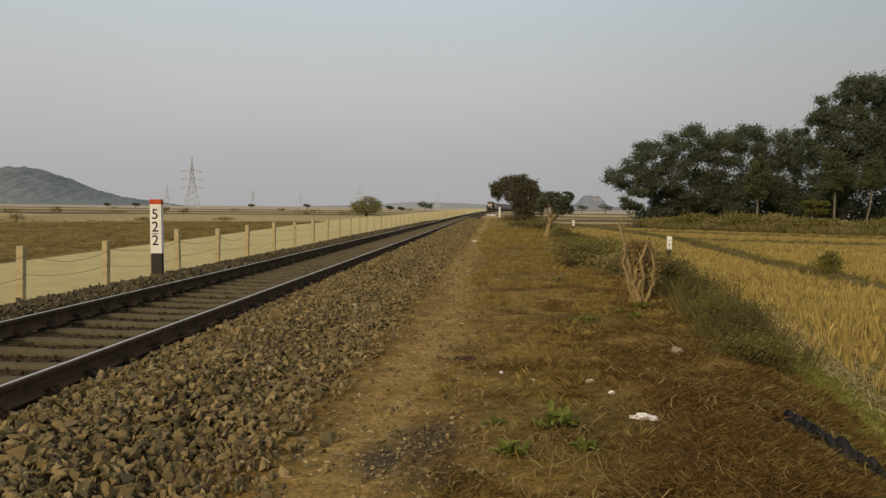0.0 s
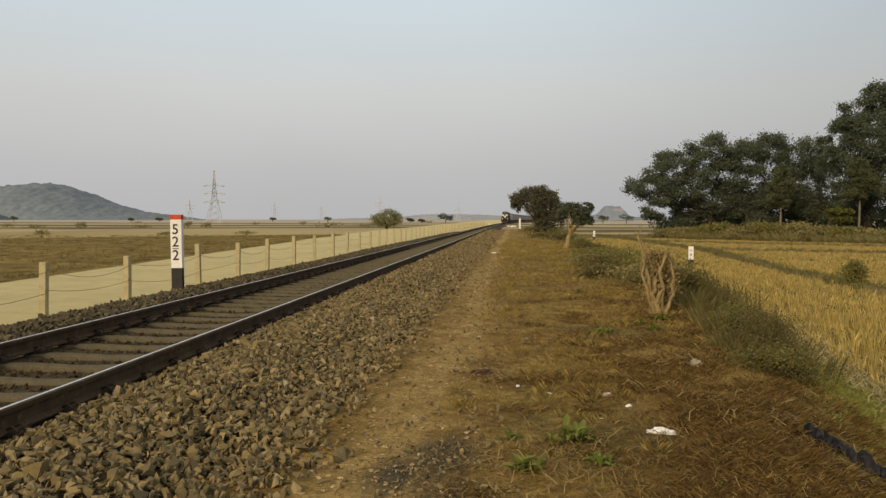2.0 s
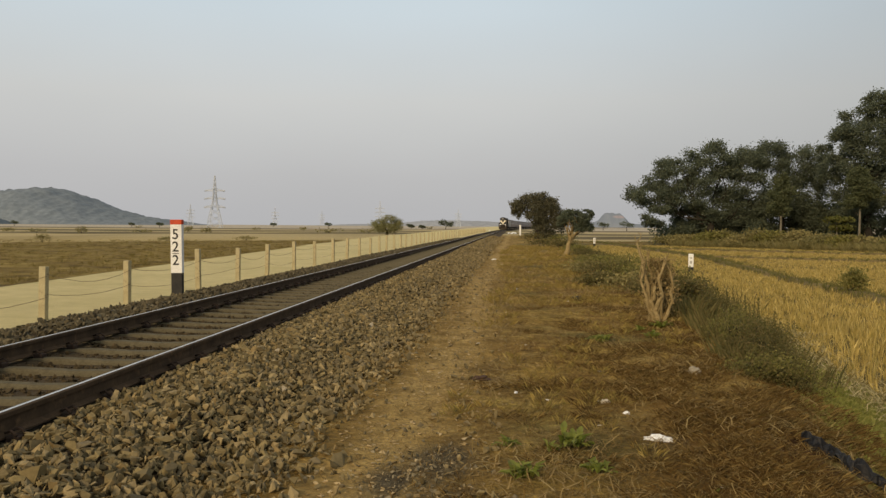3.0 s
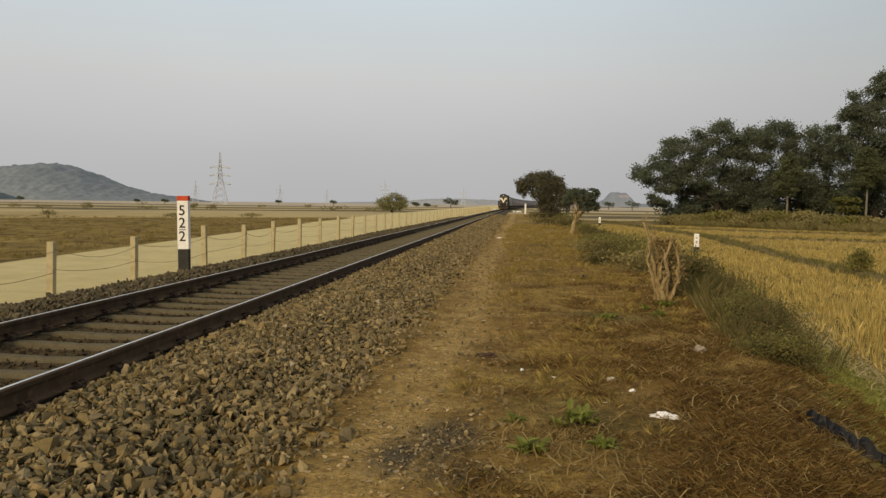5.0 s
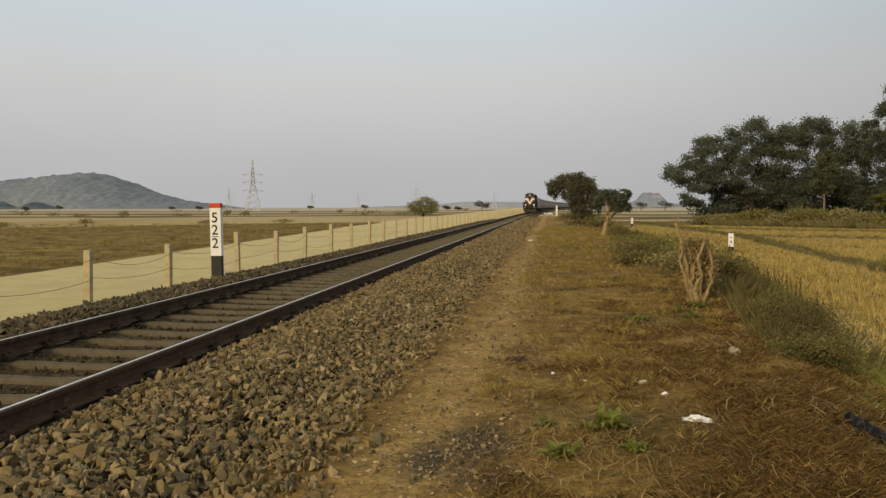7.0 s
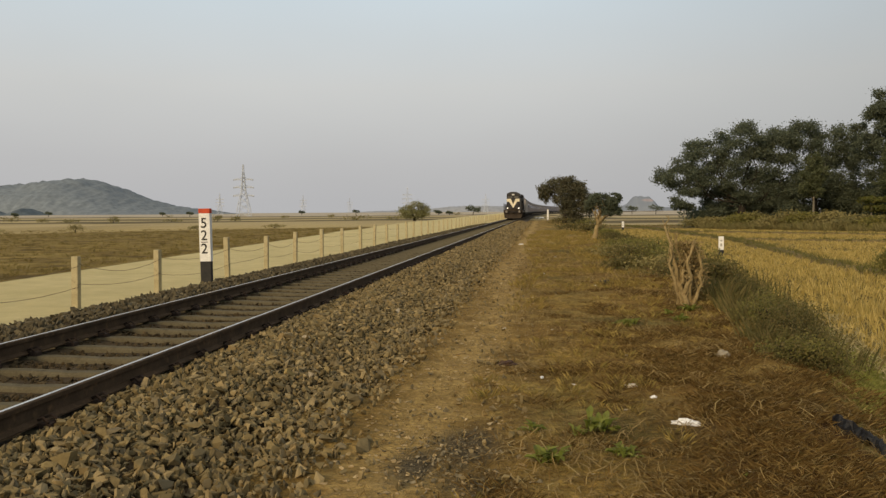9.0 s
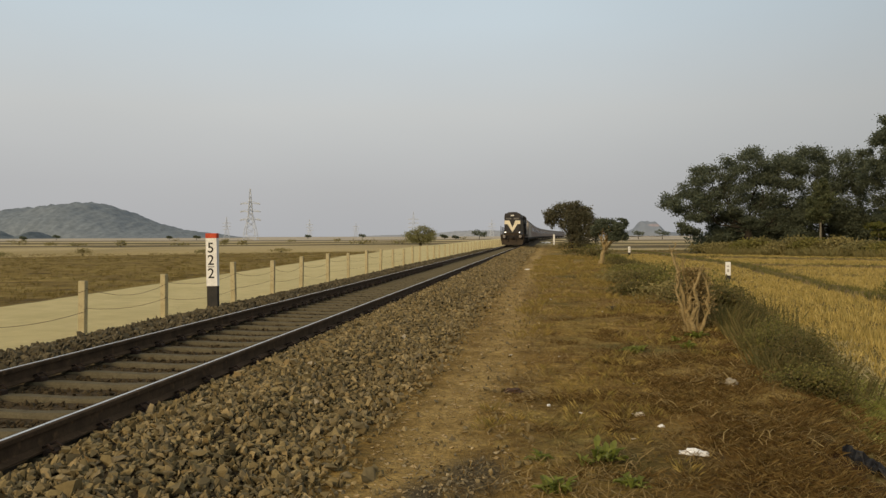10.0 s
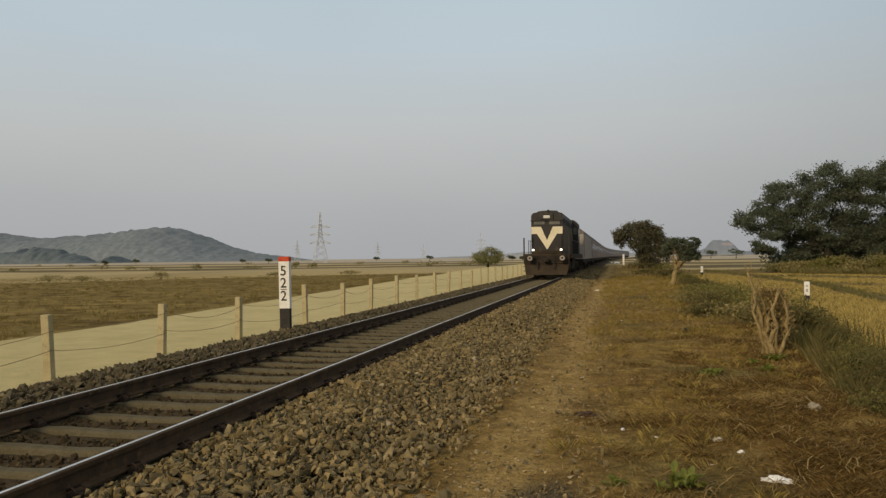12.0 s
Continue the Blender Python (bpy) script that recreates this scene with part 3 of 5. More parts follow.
    return np.stack([1 - 2 * (y * y + z * z), 2 * (x * y - w * z), 2 * (x * z + w * y), 2 * (x * y + w * z), 1 - 2 * (x * x + z * z), 2 * (y * z - w * x), 2 * (x * z - w * y), 2 * (y * z + w * x), 1 - 2 * (x * x + y * y)], -1).reshape(n, 3, 3)


def scatter(variants, places, sizes, upright=False):
    """Copies of the variants (vertices, triangles), turned by chance, as arrays for one mesh."""
    places, sizes = np.asarray(places, float), np.asarray(sizes, float)
    which = RNG.integers(0, len(variants), len(places))
    vs, fs, k = [], [], 0
    for i, (bv, bf) in enumerate(variants):
        sel = which == i
        n = int(sel.sum())
        if not n:
            continue
        s = sizes[sel]
        s = s[:, None, None] if s.ndim == 1 else s[:, None, :]
        v = np.einsum("nij,pj->npi", turns(n, upright), bv) if not upright else np.einsum("nij,npj->npi", turns(n, True), np.broadcast_to(bv, (n, *bv.shape)) * s)
        if not upright:
            v = v * s
        v = v + places[sel][:, None, :]
        f = bf[None] + (np.arange(n) * len(bv))[:, None, None] + k
        vs.append(v.reshape(-1, 3))
        fs.append(f.reshape(-1, bf.shape[1]))
        k += n * len(bv)
    return np.concatenate(vs), np.concatenate(fs)


def stone_variant(points):
    b = bmesh.new()
    for p in points:
        b.verts.new(p)
    bmesh.ops.convex_hull(b, input=b.verts[:])
    bmesh.ops.delete(b, geom=[q for q in b.verts if not q.link_faces], context="VERTS")
    bmesh.ops.triangulate(b, faces=b.faces[:])
    b.verts.index_update()
    out = np.array([q.co[:] for q in b.verts]), np.array([[q.index for q in f.verts] for f in b.faces])
    b.free()
    return out


STONES = []
for _ in range(26):
    p = RNG.normal(size=(9, 3))
    p /= np.abs(p).max(axis=1)[:, None] ** 0.75 * np.linalg.norm(p, axis=1)[:, None] ** 0.25
    STONES.append(stone_variant(p * RNG.uniform(0.8, 1.05, (9, 1)) * RNG.uniform((0.95, 0.62, 0.34), (1.35, 1.0, 0.72))))


def ballast_spots(u0, u1, y0, y1, density, small, large):
    n = int((u1 - u0) * (y1 - y0) * density)
    u, y = RNG.uniform(u0, u1, n), RNG.uniform(y0, y1, n)
    r = small + (large - small) * RNG.random(n) ** 1.4 * np.where(RNG.random(n) < 0.1, 1.5, 1)
    keep = np.ones(n, bool)
    for i in range(n):
        a = abs(u[i])
        phase = ((y[i] - SLEEPER_START) / SLEEPER_STEP + 0.5) % 1 - 0.5
        on_sleeper = abs(phase) * SLEEPER_STEP < 0.145
        if a < 1.02 and (on_sleeper or abs(a - 0.873) < 0.10):
            keep[i] = False
        edge = 2.5 + 0.3 * noise.noise((y[i] * 0.9, 3, 0))
        if density > 30 and u[i] > edge and RNG.random() < (u[i] - edge) / 0.6 + 0.15:
            keep[i] = False
    u, y, r = u[keep], y[keep], r[keep]
    p = []
    for a, b, c in zip(u, y, r):
        x = TRACK_X + track_shift(b) + a
        z = max(ballast_top(a), ground_z(x, b) - 0.01) + c * 0.35 + (RNG.uniform(0, 0.035) if abs(a) > 1.02 else -0.005)
        p.append((x, b, z))
    return p, list(r)


def make_stones():
    near_p, near_s = ballast_spots(1.0, 3.2, 1.2, 16, 900, 0.013, 0.046)
    places, sizes = list(near_p), list(near_s)
    far_p, far_s = [], []
    for spec in ((-3.9, -1.0, -4, 4, 60, 0.03, 0.06), (-3.9, -1.0, 4, 34, 150, 0.028, 0.06), (-3.8, -1.0, 34, 90, 55, 0.05, 0.09)):
        p, s = ballast_spots(*spec)
        far_p += p
        far_s += s
    v, f = scatter(STONES, far_p, far_s)
    tagged(part("far_shoulder_stones", array_mesh("far_shoulder_stones", v, f, M_STONE_DARK), None, ballast), "darker stones on the far shoulder", kind="stuff")
    for spec in ((1.0, 3.2, -8, 1.2, 160, 0.024, 0.05), (2.3, 4.1, 1.5, 30, 28, 0.01, 0.034), (1.0, 3.2, 16, 45, 230, 0.028, 0.056), (1.0, 3.4, 45, 110, 45, 0.05, 0.1)):
        p, s = ballast_spots(*spec)
        places += p
        sizes += s
    places, sizes = np.array(places), np.array(sizes)
    # the stones of the nearest stretch are pieces of their own
    d = np.hypot(places[:, 0] + 1.6, places[:, 1] - 4.4) - sizes * 12
    single = np.argsort(d)[:300]
    meshes = [array_mesh("stone", v, f, M_STONE_SINGLE) for v, f in STONES]
    for i in single:
        ob = part("stone", meshes[int(RNG.integers(0, len(meshes)))], None, ballast)
        ob.matrix_basis = pose(*places[i], *RNG.uniform(0, 360, 3)) @ Matrix.Diagonal((sizes[i], sizes[i], sizes[i], 1))
    rest = np.ones(len(places), bool)
    rest[single] = False
    v, f = scatter(STONES, places[rest], sizes[rest])
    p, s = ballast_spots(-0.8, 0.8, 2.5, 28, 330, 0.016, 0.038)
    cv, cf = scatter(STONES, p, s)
    tagged(part("crib_stones", array_mesh("crib_stones", cv, cf, M_CRIB), None, ballast), "dark brown stones between the sleepers", kind="stuff")
    tagged(part("ballast_stones", array_mesh("ballast_stones", v, f, M_STONE), None, ballast), "loose crushed stones of grey and tan", kind="stuff")


def lettering(text, size, mat, parent, at, name="digit"):
    cu = bpy.data.curves.new(name, "FONT")
    cu.body, cu.size, cu.extrude, cu.align_x, cu.align_y, cu.offset = text, size, 0.0015, "CENTER", "CENTER", 0.003
    tmp = bpy.data.objects.new(name, cu)
    me = bpy.data.meshes.new_from_object(tmp)
    bpy.data.objects.remove(tmp)
    me.materials.clear()
    me.materials.append(mat)
    return part(name, me, None, parent, at=at)


# ---- kilometre post beside the track ----
def make_km_post(x, y, z, digits=True):
    post = tagged(new("kilometre_post"), "white kilometre post, red top, black foot, numerals 522 over 2", "kilometre post")
    post.matrix_basis = pose(x, y, z, 0.6, -0.4, 0)
    part("shaft", Build().box(-0.125, -0.06, 0.42, 0.125, 0.06, 1.47, 0.008), M_WHITE, post)
    part("cap", Build().box(-0.128, -0.063, 1.47, 0.128, 0.063, 1.575, 0.008), M_RED, post, "red painted top")
    part("foot", Build().box(-0.12, -0.058, -0.25, 0.12, 0.058, 0.42, 0.008), M_BLACK, post, "black painted foot")
    for text, h in (("5", 1.25), ("2", 0.98), ("2", 0.69)):
        lettering(text, 0.31, M_BLACK, post, pose(-0.012, -0.0625, h, 90, 0, 0))
    part("dividing_line", Build().box(-0.085, -0.064, 0.835, 0.065, -0.061, 0.85), M_BLACK, post)
    return post


make_km_post(-7.2, 17.05, 0.07)


def make_fence():
    fence = tagged(new("wire_fence"), "concrete post fence with slack rusty wires along the dirt road", "fence")
    b = Build()
    b.box(-0.065, -0.065, -0.3, 0.065, 0.065, 1.09, 0.012)
    me = b.mesh("post", M_POST)
    spots, y = [], 4.5
    steps = [3.3, 3.3, 3.2, 3.27, 3.99, 3.19, 3.15, 3.38, 3.36, 3.65]
    for i in range(72):
        spots.append((-8.6 + track_shift(y) + random.uniform(-0.04, 0.04), y, ground_z(-8.6, y)))
        y += steps[i] if i < len(steps) else random.uniform(3.1, 3.6)
    for k, (x, y, z) in enumerate(spots):
        tall = random.uniform(0.88, 0.93) if k < 5 else random.uniform(0.95, 1.06)
        ob = part("post", me, None, fence)
        ob.matrix_basis = pose(x, y, z, random.uniform(-2, 2), random.uniform(-2, 2), random.uniform(-8, 8)) @ Matrix.Diagonal((1, 1, tall, 1))
    for h, sag in ((0.80, 0.16), (0.42, 0.10)):
        for k in range(0, 13):
            (x0, y0, z0), (x1, y1, z1) = spots[k], spots[k + 1]
            drop, h0, h1 = sag * random.uniform(0.3, 1.3), h + random.uniform(-0.06, 0.06), h + random.uniform(-0.06, 0.06)
            pts = [(x0 + (x1 - x0) * t + 0.075, y0 + (y1 - y0) * t, z0 + h0 + (z1 + h1 - z0 - h0) * t - drop * 4 * t * (1 - t)) for t in (0, 0.15, 0.35, 0.5, 0.65, 0.85, 1)]
            part("wire", Build().tube(pts, 0.0055, 4), M_WIRE, fence)
    return fence


make_fence()


def make_marker(x, y, z):
    s = tagged(new("boundary_stone"), "small white boundary post with black foot in the stubble field", "boundary post", group="boundary posts in the field")
    s.matrix_basis = pose(x, y, z, random.uniform(-2, 2), random.uniform(-2, 2), -10)
    part("shaft", Build().box(-0.14, -0.11, 0.3, 0.14, 0.11, 1.05, 0.02), M_WHITE, s)
    part("foot", Build().box(-0.145, -0.115, -0.2, 0.145, 0.115, 0.3, 0.015), M_BLACK, s, "black painted foot")
    part("faded_mark", Build().box(-0.05, -0.115, 0.5, 0.05, -0.111, 0.66), worn("faded_paint", (0.3, 0.3, 0.28), (0.45, 0.45, 0.42), 9), s)
    part("faded_mark", Build().box(-0.045, -0.115, 0.78, 0.045, -0.111, 0.86), bpy.data.materials["faded_paint"], s)


make_marker(10.13, 46.95, -1.0)
make_marker(10.6, 105.6, -0.93)

track_post = tagged(new("distance_post"), "plain white distance post beside the railway", "distance post", group="white posts by the railway")
part("shaft", Build().box(-0.14, -0.08, -0.1, 0.14, 0.08, 1.68, 0.02), M_WHITE, track_post)
track_post.matrix_basis = pose(1.36, 131.0, 0.08, 0, 0.5, 0)
for x, y in ((-0.6, 168), (0.1, 166), (0.7, 167), (-6.5, 240)):
    q, f = scatter(STONES, [(0, 0, 0.15)], [(0.55, 0.35, 0.25)])
    tagged(part("whitewashed_stone", array_mesh("whitewashed_stone", q, f, M_WHITE), None, at=pose(x, y, 0.0)), "whitewashed stone lying beside the railway", "stone", group="whitewashed stones")


# ---- trees ----
def leaf_shape(long, wide):
    return np.array([(0, -long, 0), (wide, 0, 0.12 * long), (0, long, 0), (-wide, 0, 0.12 * long)]), np.array([[0, 1, 2, 3]])


LEAVES = [leaf_shape(1.0, 0.55), leaf_shape(0.9, 0.7), leaf_shape(1.1, 0.4)]


def limb(b, start, way, length, r, depth, tips, gnarl=0.25):
    pts, radii, p, d = [Vector(start)], [r], Vector(start), Vector(way).normalized()
    steps = 4
    for i in range(steps):
        d = (d + Vector([random.uniform(-gnarl, gnarl) for _ in range(3)]) + Vector((0, 0, 0.06))).normalized()
        p = p + d * length / steps
        pts.append(p.copy())
        radii.append(r * (1 - 0.45 * (i + 1) / steps))
    b.tube(pts, radii, 7 if depth > 1 else 5)
    if depth == 0:
        tips += pts[2:]
        return
    for k in range(3 if depth > 1 else 2):
        side = Vector([random.uniform(-1, 1), random.uniform(-1, 1), random.uniform(-0.1, 0.8)])
        limb(b, pts[-1 - (k % 2)], d + side * 0.9, length * random.uniform(0.6, 0.8), r * 0.52, depth - 1, tips, gnarl)


def make_tree(name, at, trunk_h, trunk_r, blobs, leaves, size, leaf_mat, bark, label, lean=(0, 0), droop=0.0, clump=0.14, category="tree", seed=0, flat=0.95):
    """A tree: tapered trunk, limbs towards each mass of the crown, and a crown of clumps of leaves. blobs: (x, y, z, rx, ry, rz) from the trunk's foot."""
    random.seed(seed)
    tree = tagged(new(name), label, category)
    tree.matrix_basis = at
    b, tips = Build(), []
    top = Vector((lean[0], lean[1], trunk_h))
    pts = [Vector((0, 0, -0.5)), Vector((0, 0, 0.0)), top * 0.35 + Vector((random.uniform(-0.1, 0.1) * trunk_h, 0, 0)), top * 0.7, top]
    b.tube(pts, [trunk_r * 1.5, trunk_r * 1.25, trunk_r, trunk_r * 0.85, trunk_r * 0.65], 9)
    for x, y, z, rx, ry, rz in blobs:
        goal = Vector((x, y, z)) - top
        limb(b, top * random.uniform(0.75, 1.0), goal, goal.length * 0.5, trunk_r * (0.5 if trunk_h < 2 else 0.3), 2, tips)
    part("trunk", b, bark, tree, smooth_faces=True)
    share = np.array([q[3] * q[4] + q[3] * q[5] for q in blobs])
    share = share / share.sum()
    p = []
    for w, (x, y, z, rx, ry, rz) in zip(share, blobs):
        n = max(7, int(82 * w * len(blobs) ** 0.5))
        d = RNG.normal(size=(n, 3))
        d /= np.linalg.norm(d, axis=1)[:, None]
        centres = np.array((x, y, z)) + d * RNG.uniform(0.45, 1.0, (n, 1)) * np.array((rx, ry, rz))
        each = int(leaves * w / n)
        for c in centres:
            g = RNG.normal(size=(each, 3)) * np.array((rx, ry, rz * flat)) * clump
            g[:, 2] -= droop * np.abs(RNG.normal(size=each))
            p.append(c + g)
    p = np.concatenate(p)
    v, f = scatter(LEAVES, p, RNG.uniform(size * 0.6, size * 1.3, len(p)))
    part("crown", array_mesh("crown", v, f, leaf_mat), None, tree)
    random.seed(seed + 99)
    return tree


def make_trees():
    # spreading tree at the corner of the grove
    make_tree("spreading_tree", pose(28.2, 118, -0.6), 3.6, 0.55, ((-8.6, 0, 7.0, 3.4, 3.5, 2.4), (-5, 1, 9.4, 4.0, 4, 2.6), (0.2, 0, 11.8, 4.4, 4, 2.6), (5, 1, 10.6, 4, 4, 2.8), (-8.2, -1, 3.8, 2.6, 3, 1.8), (-4, 0, 6, 3.6, 3, 2.2), (1, 0, 7.6, 5, 4, 3), (6.5, 0, 6, 3.6, 3, 3.4), (1.5, 0, 4.2, 4, 3, 2), (-3.5, 1, 3.2, 3, 2.5, 2.2), (4.5, 0.5, 3.0, 3.5, 3, 2.4)), 84000, 0.14, M_LEAF_DARK, M_BARK, "old spreading broadleaf tree with dense dark crown at the grove's corner", seed=3)
    make_tree("broadleaf_tree", pose(38.5, 120, -1), 5, 0.45, ((-2, 0, 12.4, 3.6, 3.5, 2.8), (2.5, 0, 11.6, 3.6, 3.5, 2.8), (6, 0, 10.5, 3, 3, 2.8), (0, 0, 7, 4.5, 4, 3.2), (4, 1, 7.5, 3.5, 3, 3), (-3, 0, 4.5, 3.5, 3, 2.6), (3.5, 0, 4, 3.4, 3, 2.4)), 46000, 0.14, M_LEAF_DARK, M_BARK, "dense dark broadleaf tree in the grove", seed=5)
    make_tree("tall_tree", pose(47.3, 112, -0.8), 9, 0.5, ((-4.2, 0, 13.4, 2.4, 2.4, 2.6), (-2.0, 0, 15.8, 2.6, 2.6, 2.4), (1.2, 0, 18.6, 3.2, 3.0, 2.8), (4.6, 0, 18.0, 3.2, 3, 3), (0, 0, 13.5, 4.2, 3.5, 3.6), (5, 0, 13, 4.2, 3, 3.6), (-3.5, 0, 9.6, 3.2, 2.6, 3), (2, 0, 8.5, 5, 3, 3.6), (6, 0, 8, 4, 3, 4), (-2, 0, 5.5, 4, 3, 3)), 80000, 0.15, M_LEAF_DARK, M_BARK, "tall leafy tree rising above the grove", seed=8)
    make_tree("tall_tree", pose(58, 114, -1), 9, 0.5, ((-3, 0, 17.8, 3.4, 3, 3), (1, 0, 19, 3.6, 3, 3), (-2, 0, 12.5, 4, 3, 3.4), (3, 0, 13, 4, 3, 3.4), (0, 0, 8, 5, 4, 3.2)), 26000, 0.22, M_LEAF_DARK, M_BARK, "tall leafy tree rising above the grove", seed=9)
    make_tree("slender_tree", pose(35.2, 110, -1), 4.2, 0.16, ((0, 0, 8.6, 1.2, 1.2, 1.2), (0.1, 0, 6.9, 1.7, 1.6, 1.3), (-0.2, 0, 5.2, 1.6, 1.5, 1.1)), 7800, 0.14, M_LEAF_GROVE, M_BARK_GREY, "slender olive-green tree with a pale trunk", seed=11)
    make_tree("slender_tree", pose(43.5, 106, -1), 5.5, 0.15, ((0, 0, 8.9, 1.7, 1.5, 1.4), (0.5, 0, 7.2, 1.9, 1.6, 1.2), (-0.6, 0, 5.8, 1.5, 1.4, 1)), 7800, 0.14, M_LEAF_GROVE, M_BARK_GREY, "slender olive-green tree with a pale trunk", seed=12)
    make_tree("slender_tree", pose(47, 104, -1), 5, 0.13, ((0, 0, 6.8, 1.5, 1.4, 1.3), (0.2, 0, 8.4, 1.2, 1.2, 1.0)), 4800, 0.14, M_LEAF_GROVE, M_BARK_GREY, "slender olive-green tree with a pale trunk", seed=14)
    make_tree("slender_tree", pose(48.8, 96, -1), 8.2, 0.17, ((0.3, 0, 10.6, 1.8, 1.6, 1.5), (-0.6, 0, 9.0, 1.6, 1.5, 1.2)), 5700, 0.14, M_LEAF_GROVE, M_BARK_GREY, "slender tree with a bare pale trunk before the grove", seed=15)
    make_tree("small_tree", pose(39.6, 103, -1), 2.8, 0.10, ((0, 0, 3.6, 1.8, 1.3, 0.45), (0.4, 0, 2.6, 1.6, 1.3, 0.4)), 900, 0.24, M_LEAF_LIGHT, M_BARK_GREY, "small layered yellow-green tree before the grove", seed=16)
    make_tree("small_tree", pose(51.5, 98, -1), 3.2, 0.10, ((0, 0, 4.2, 2.2, 1.5, 0.7), (0.8, 0, 3.0, 2.0, 1.5, 0.6)), 1100, 0.26, M_LEAF_LIGHT, M_BARK_GREY, "small layered yellow-green tree before the grove", seed=17)
    for k, (x, y, w, h) in enumerate(((26, 122, 4, 4), (33, 124, 5, 6), (42, 124, 5, 6), (46, 120, 4, 6.5), (54, 118, 5, 6), (60, 112, 5, 6), (56, 106, 4, 4))):
        make_tree("understorey_bush", pose(x, y, -1), 1.2, 0.15, ((0, 0, h * 0.45, w, 3, h * 0.45), (w * 0.5, 0, h * 0.6, w * 0.7, 3, h * 0.4)), 7000, 0.24, M_LEAF_DARK, M_BARK, "dark understorey bush inside the grove", seed=30 + k, category="bush", clump=0.3)
    # dark tree beside the railway
    make_tree("railside_tree", pose(3.2, 100, -0.6), 2.6, 0.32, ((-2.5, 0, 5.0, 1.0, 1.0, 0.85), (-1.2, 0, 5.3, 1.4, 1.4, 1.0), (0.4, 0, 5.6, 1.3, 1.3, 0.85), (1.5, 0, 4.8, 1.3, 1.4, 1.0), (2.4, 0, 3.8, 1.1, 1.2, 1.1), (-0.2, 0, 4.0, 1.9, 1.8, 1.1), (-2.6, 0, 4.0, 0.7, 0.7, 0.9), (0.6, 0.3, 2.6, 1.5, 1.5, 1.2), (2.3, 0, 2.5, 1.2, 1.3, 1.2), (0.9, 0.4, 1.2, 1.7, 1.4, 0.9)), 30000, 0.1, M_LEAF_BROWN, M_BARK, "dark round-crowned tree beside the railway", seed=21, clump=0.18, droop=0.2)
    make_tree("pale_trunk_tree", pose(2.95, 45, -0.05), 0.8, 0.14, ((-0.1, 0, 1.9, 0.45, 0.5, 0.4), (0.9, 0, 2.0, 0.62, 0.6, 0.42), (0.3, 0, 2.2, 0.5, 0.5, 0.35), (1.2, 0, 2.3, 0.36, 0.4, 0.25), (0.8, 0, 1.55, 0.5, 0.5, 0.3), (1.3, 0, 1.6, 0.3, 0.3, 0.3)), 11000, 0.05, M_LEAF_DARK, M_BARK_PALE, "small tree with a stout pale trunk and sparse leaves", lean=(0.22, 0), seed=23)
    # lone tree on the far side of the road
    make_tree("lone_tree", pose(-23.9, 155, -0.5), 0.9, 0.28, ((-1.6, 0, 2.0, 1.7, 1.6, 1.0), (0.3, 0, 2.9, 1.9, 1.6, 1.1), (1.8, 0, 2.1, 1.5, 1.5, 1.1), (0, 0, 1.5, 2.3, 2, 0.9)), 7000, 0.12, M_LEAF_SMALL, M_BARK, "lone rounded olive tree behind the fence", seed=25, clump=0.2)
    # far trees on the plain
    spots = [(-22 - k * 9.5 + random.uniform(-6, 6), random.choice((190, 215, 330, 345, 420)) + random.uniform(-10, 10)) for k in range(34)]
    for k, (x, y) in enumerate(spots):
        x = x * y / 230 - 12
        w, h = random.uniform(1.6, 4.5), random.uniform(0.8, 1.9)
        make_tree("far_bush", pose(x, y, ground_z(x, y)), h * 0.3, 0.06, ((-w * 0.3, 0, h * 0.45, w * 0.45, w * 0.4, h * 0.4), (w * 0.35, 0, h * 0.5, w * 0.4, w * 0.4, h * 0.45)), 220, 0.24, M_HEDGE, M_BARK, "low olive bush on a bund of the far fields", seed=500 + k, category="bush", clump=0.32)["group"] = "bushes of the far fields"
    for k, (x, y, w, h) in enumerate(((-55.3, 71.3, 1.9, 0.9), (-53.0, 73.2, 1.7, 0.7), (-47.2, 78.3, 1.4, 0.95), (-60.0, 68.0, 1.6, 0.8), (-38, 87, 1.5, 0.6), (-31, 93, 2.0, 0.6))):
        make_bush("bund_bush", x, y, w, h, 700, 0.06, M_DRYBRUSH if k % 3 == 2 else M_HEDGE, "dry straggling bush on the bund of the fallow field", seed=640 + k)["group"] = "bushes of the far fields"
    for k, (x, y, h) in enumerate(((-34, 420, 6.0), (-250, 560, 4), (-290, 600, 3.6), (-215, 720, 4.5), (-330, 480, 3.5), (-160, 700, 5), (-130, 780, 5), (-96, 760, 4.5), (62, 560, 6), (75, 540, 6.5), (-410, 640, 5), (-52, 470, 3), (-62, 500, 3.5))):
        make_tree("far_tree", pose(x, y, -1), h * 0.4, 0.2, ((-h * 0.2, 0, h * 0.7, h * 0.5, h * 0.4, h * 0.26), (h * 0.3, 0, h * 0.6, h * 0.45, h * 0.4, h * 0.24)), 500, 0.42, M_LEAF_DARK, M_BARK, "dark field tree far out on the plain", seed=60 + k)


# ---- hedge, bushes and weeds ----
def tuft(n, spread, lean, thin=0.016):
    v, f = [], []
    for i in range(n):
        a, r = random.uniform(0, 6.28), random.uniform(0, spread)
        x, y, h, w = r * math.cos(a), r * math.sin(a), random.uniform(0.5, 1.1), thin * random.uniform(0.7, 1.5)
        dx, dy = math.cos(a) * lean * random.uniform(0.2, 1.2), math.sin(a) * lean * random.uniform(0.2, 1.2)
        k = len(v)
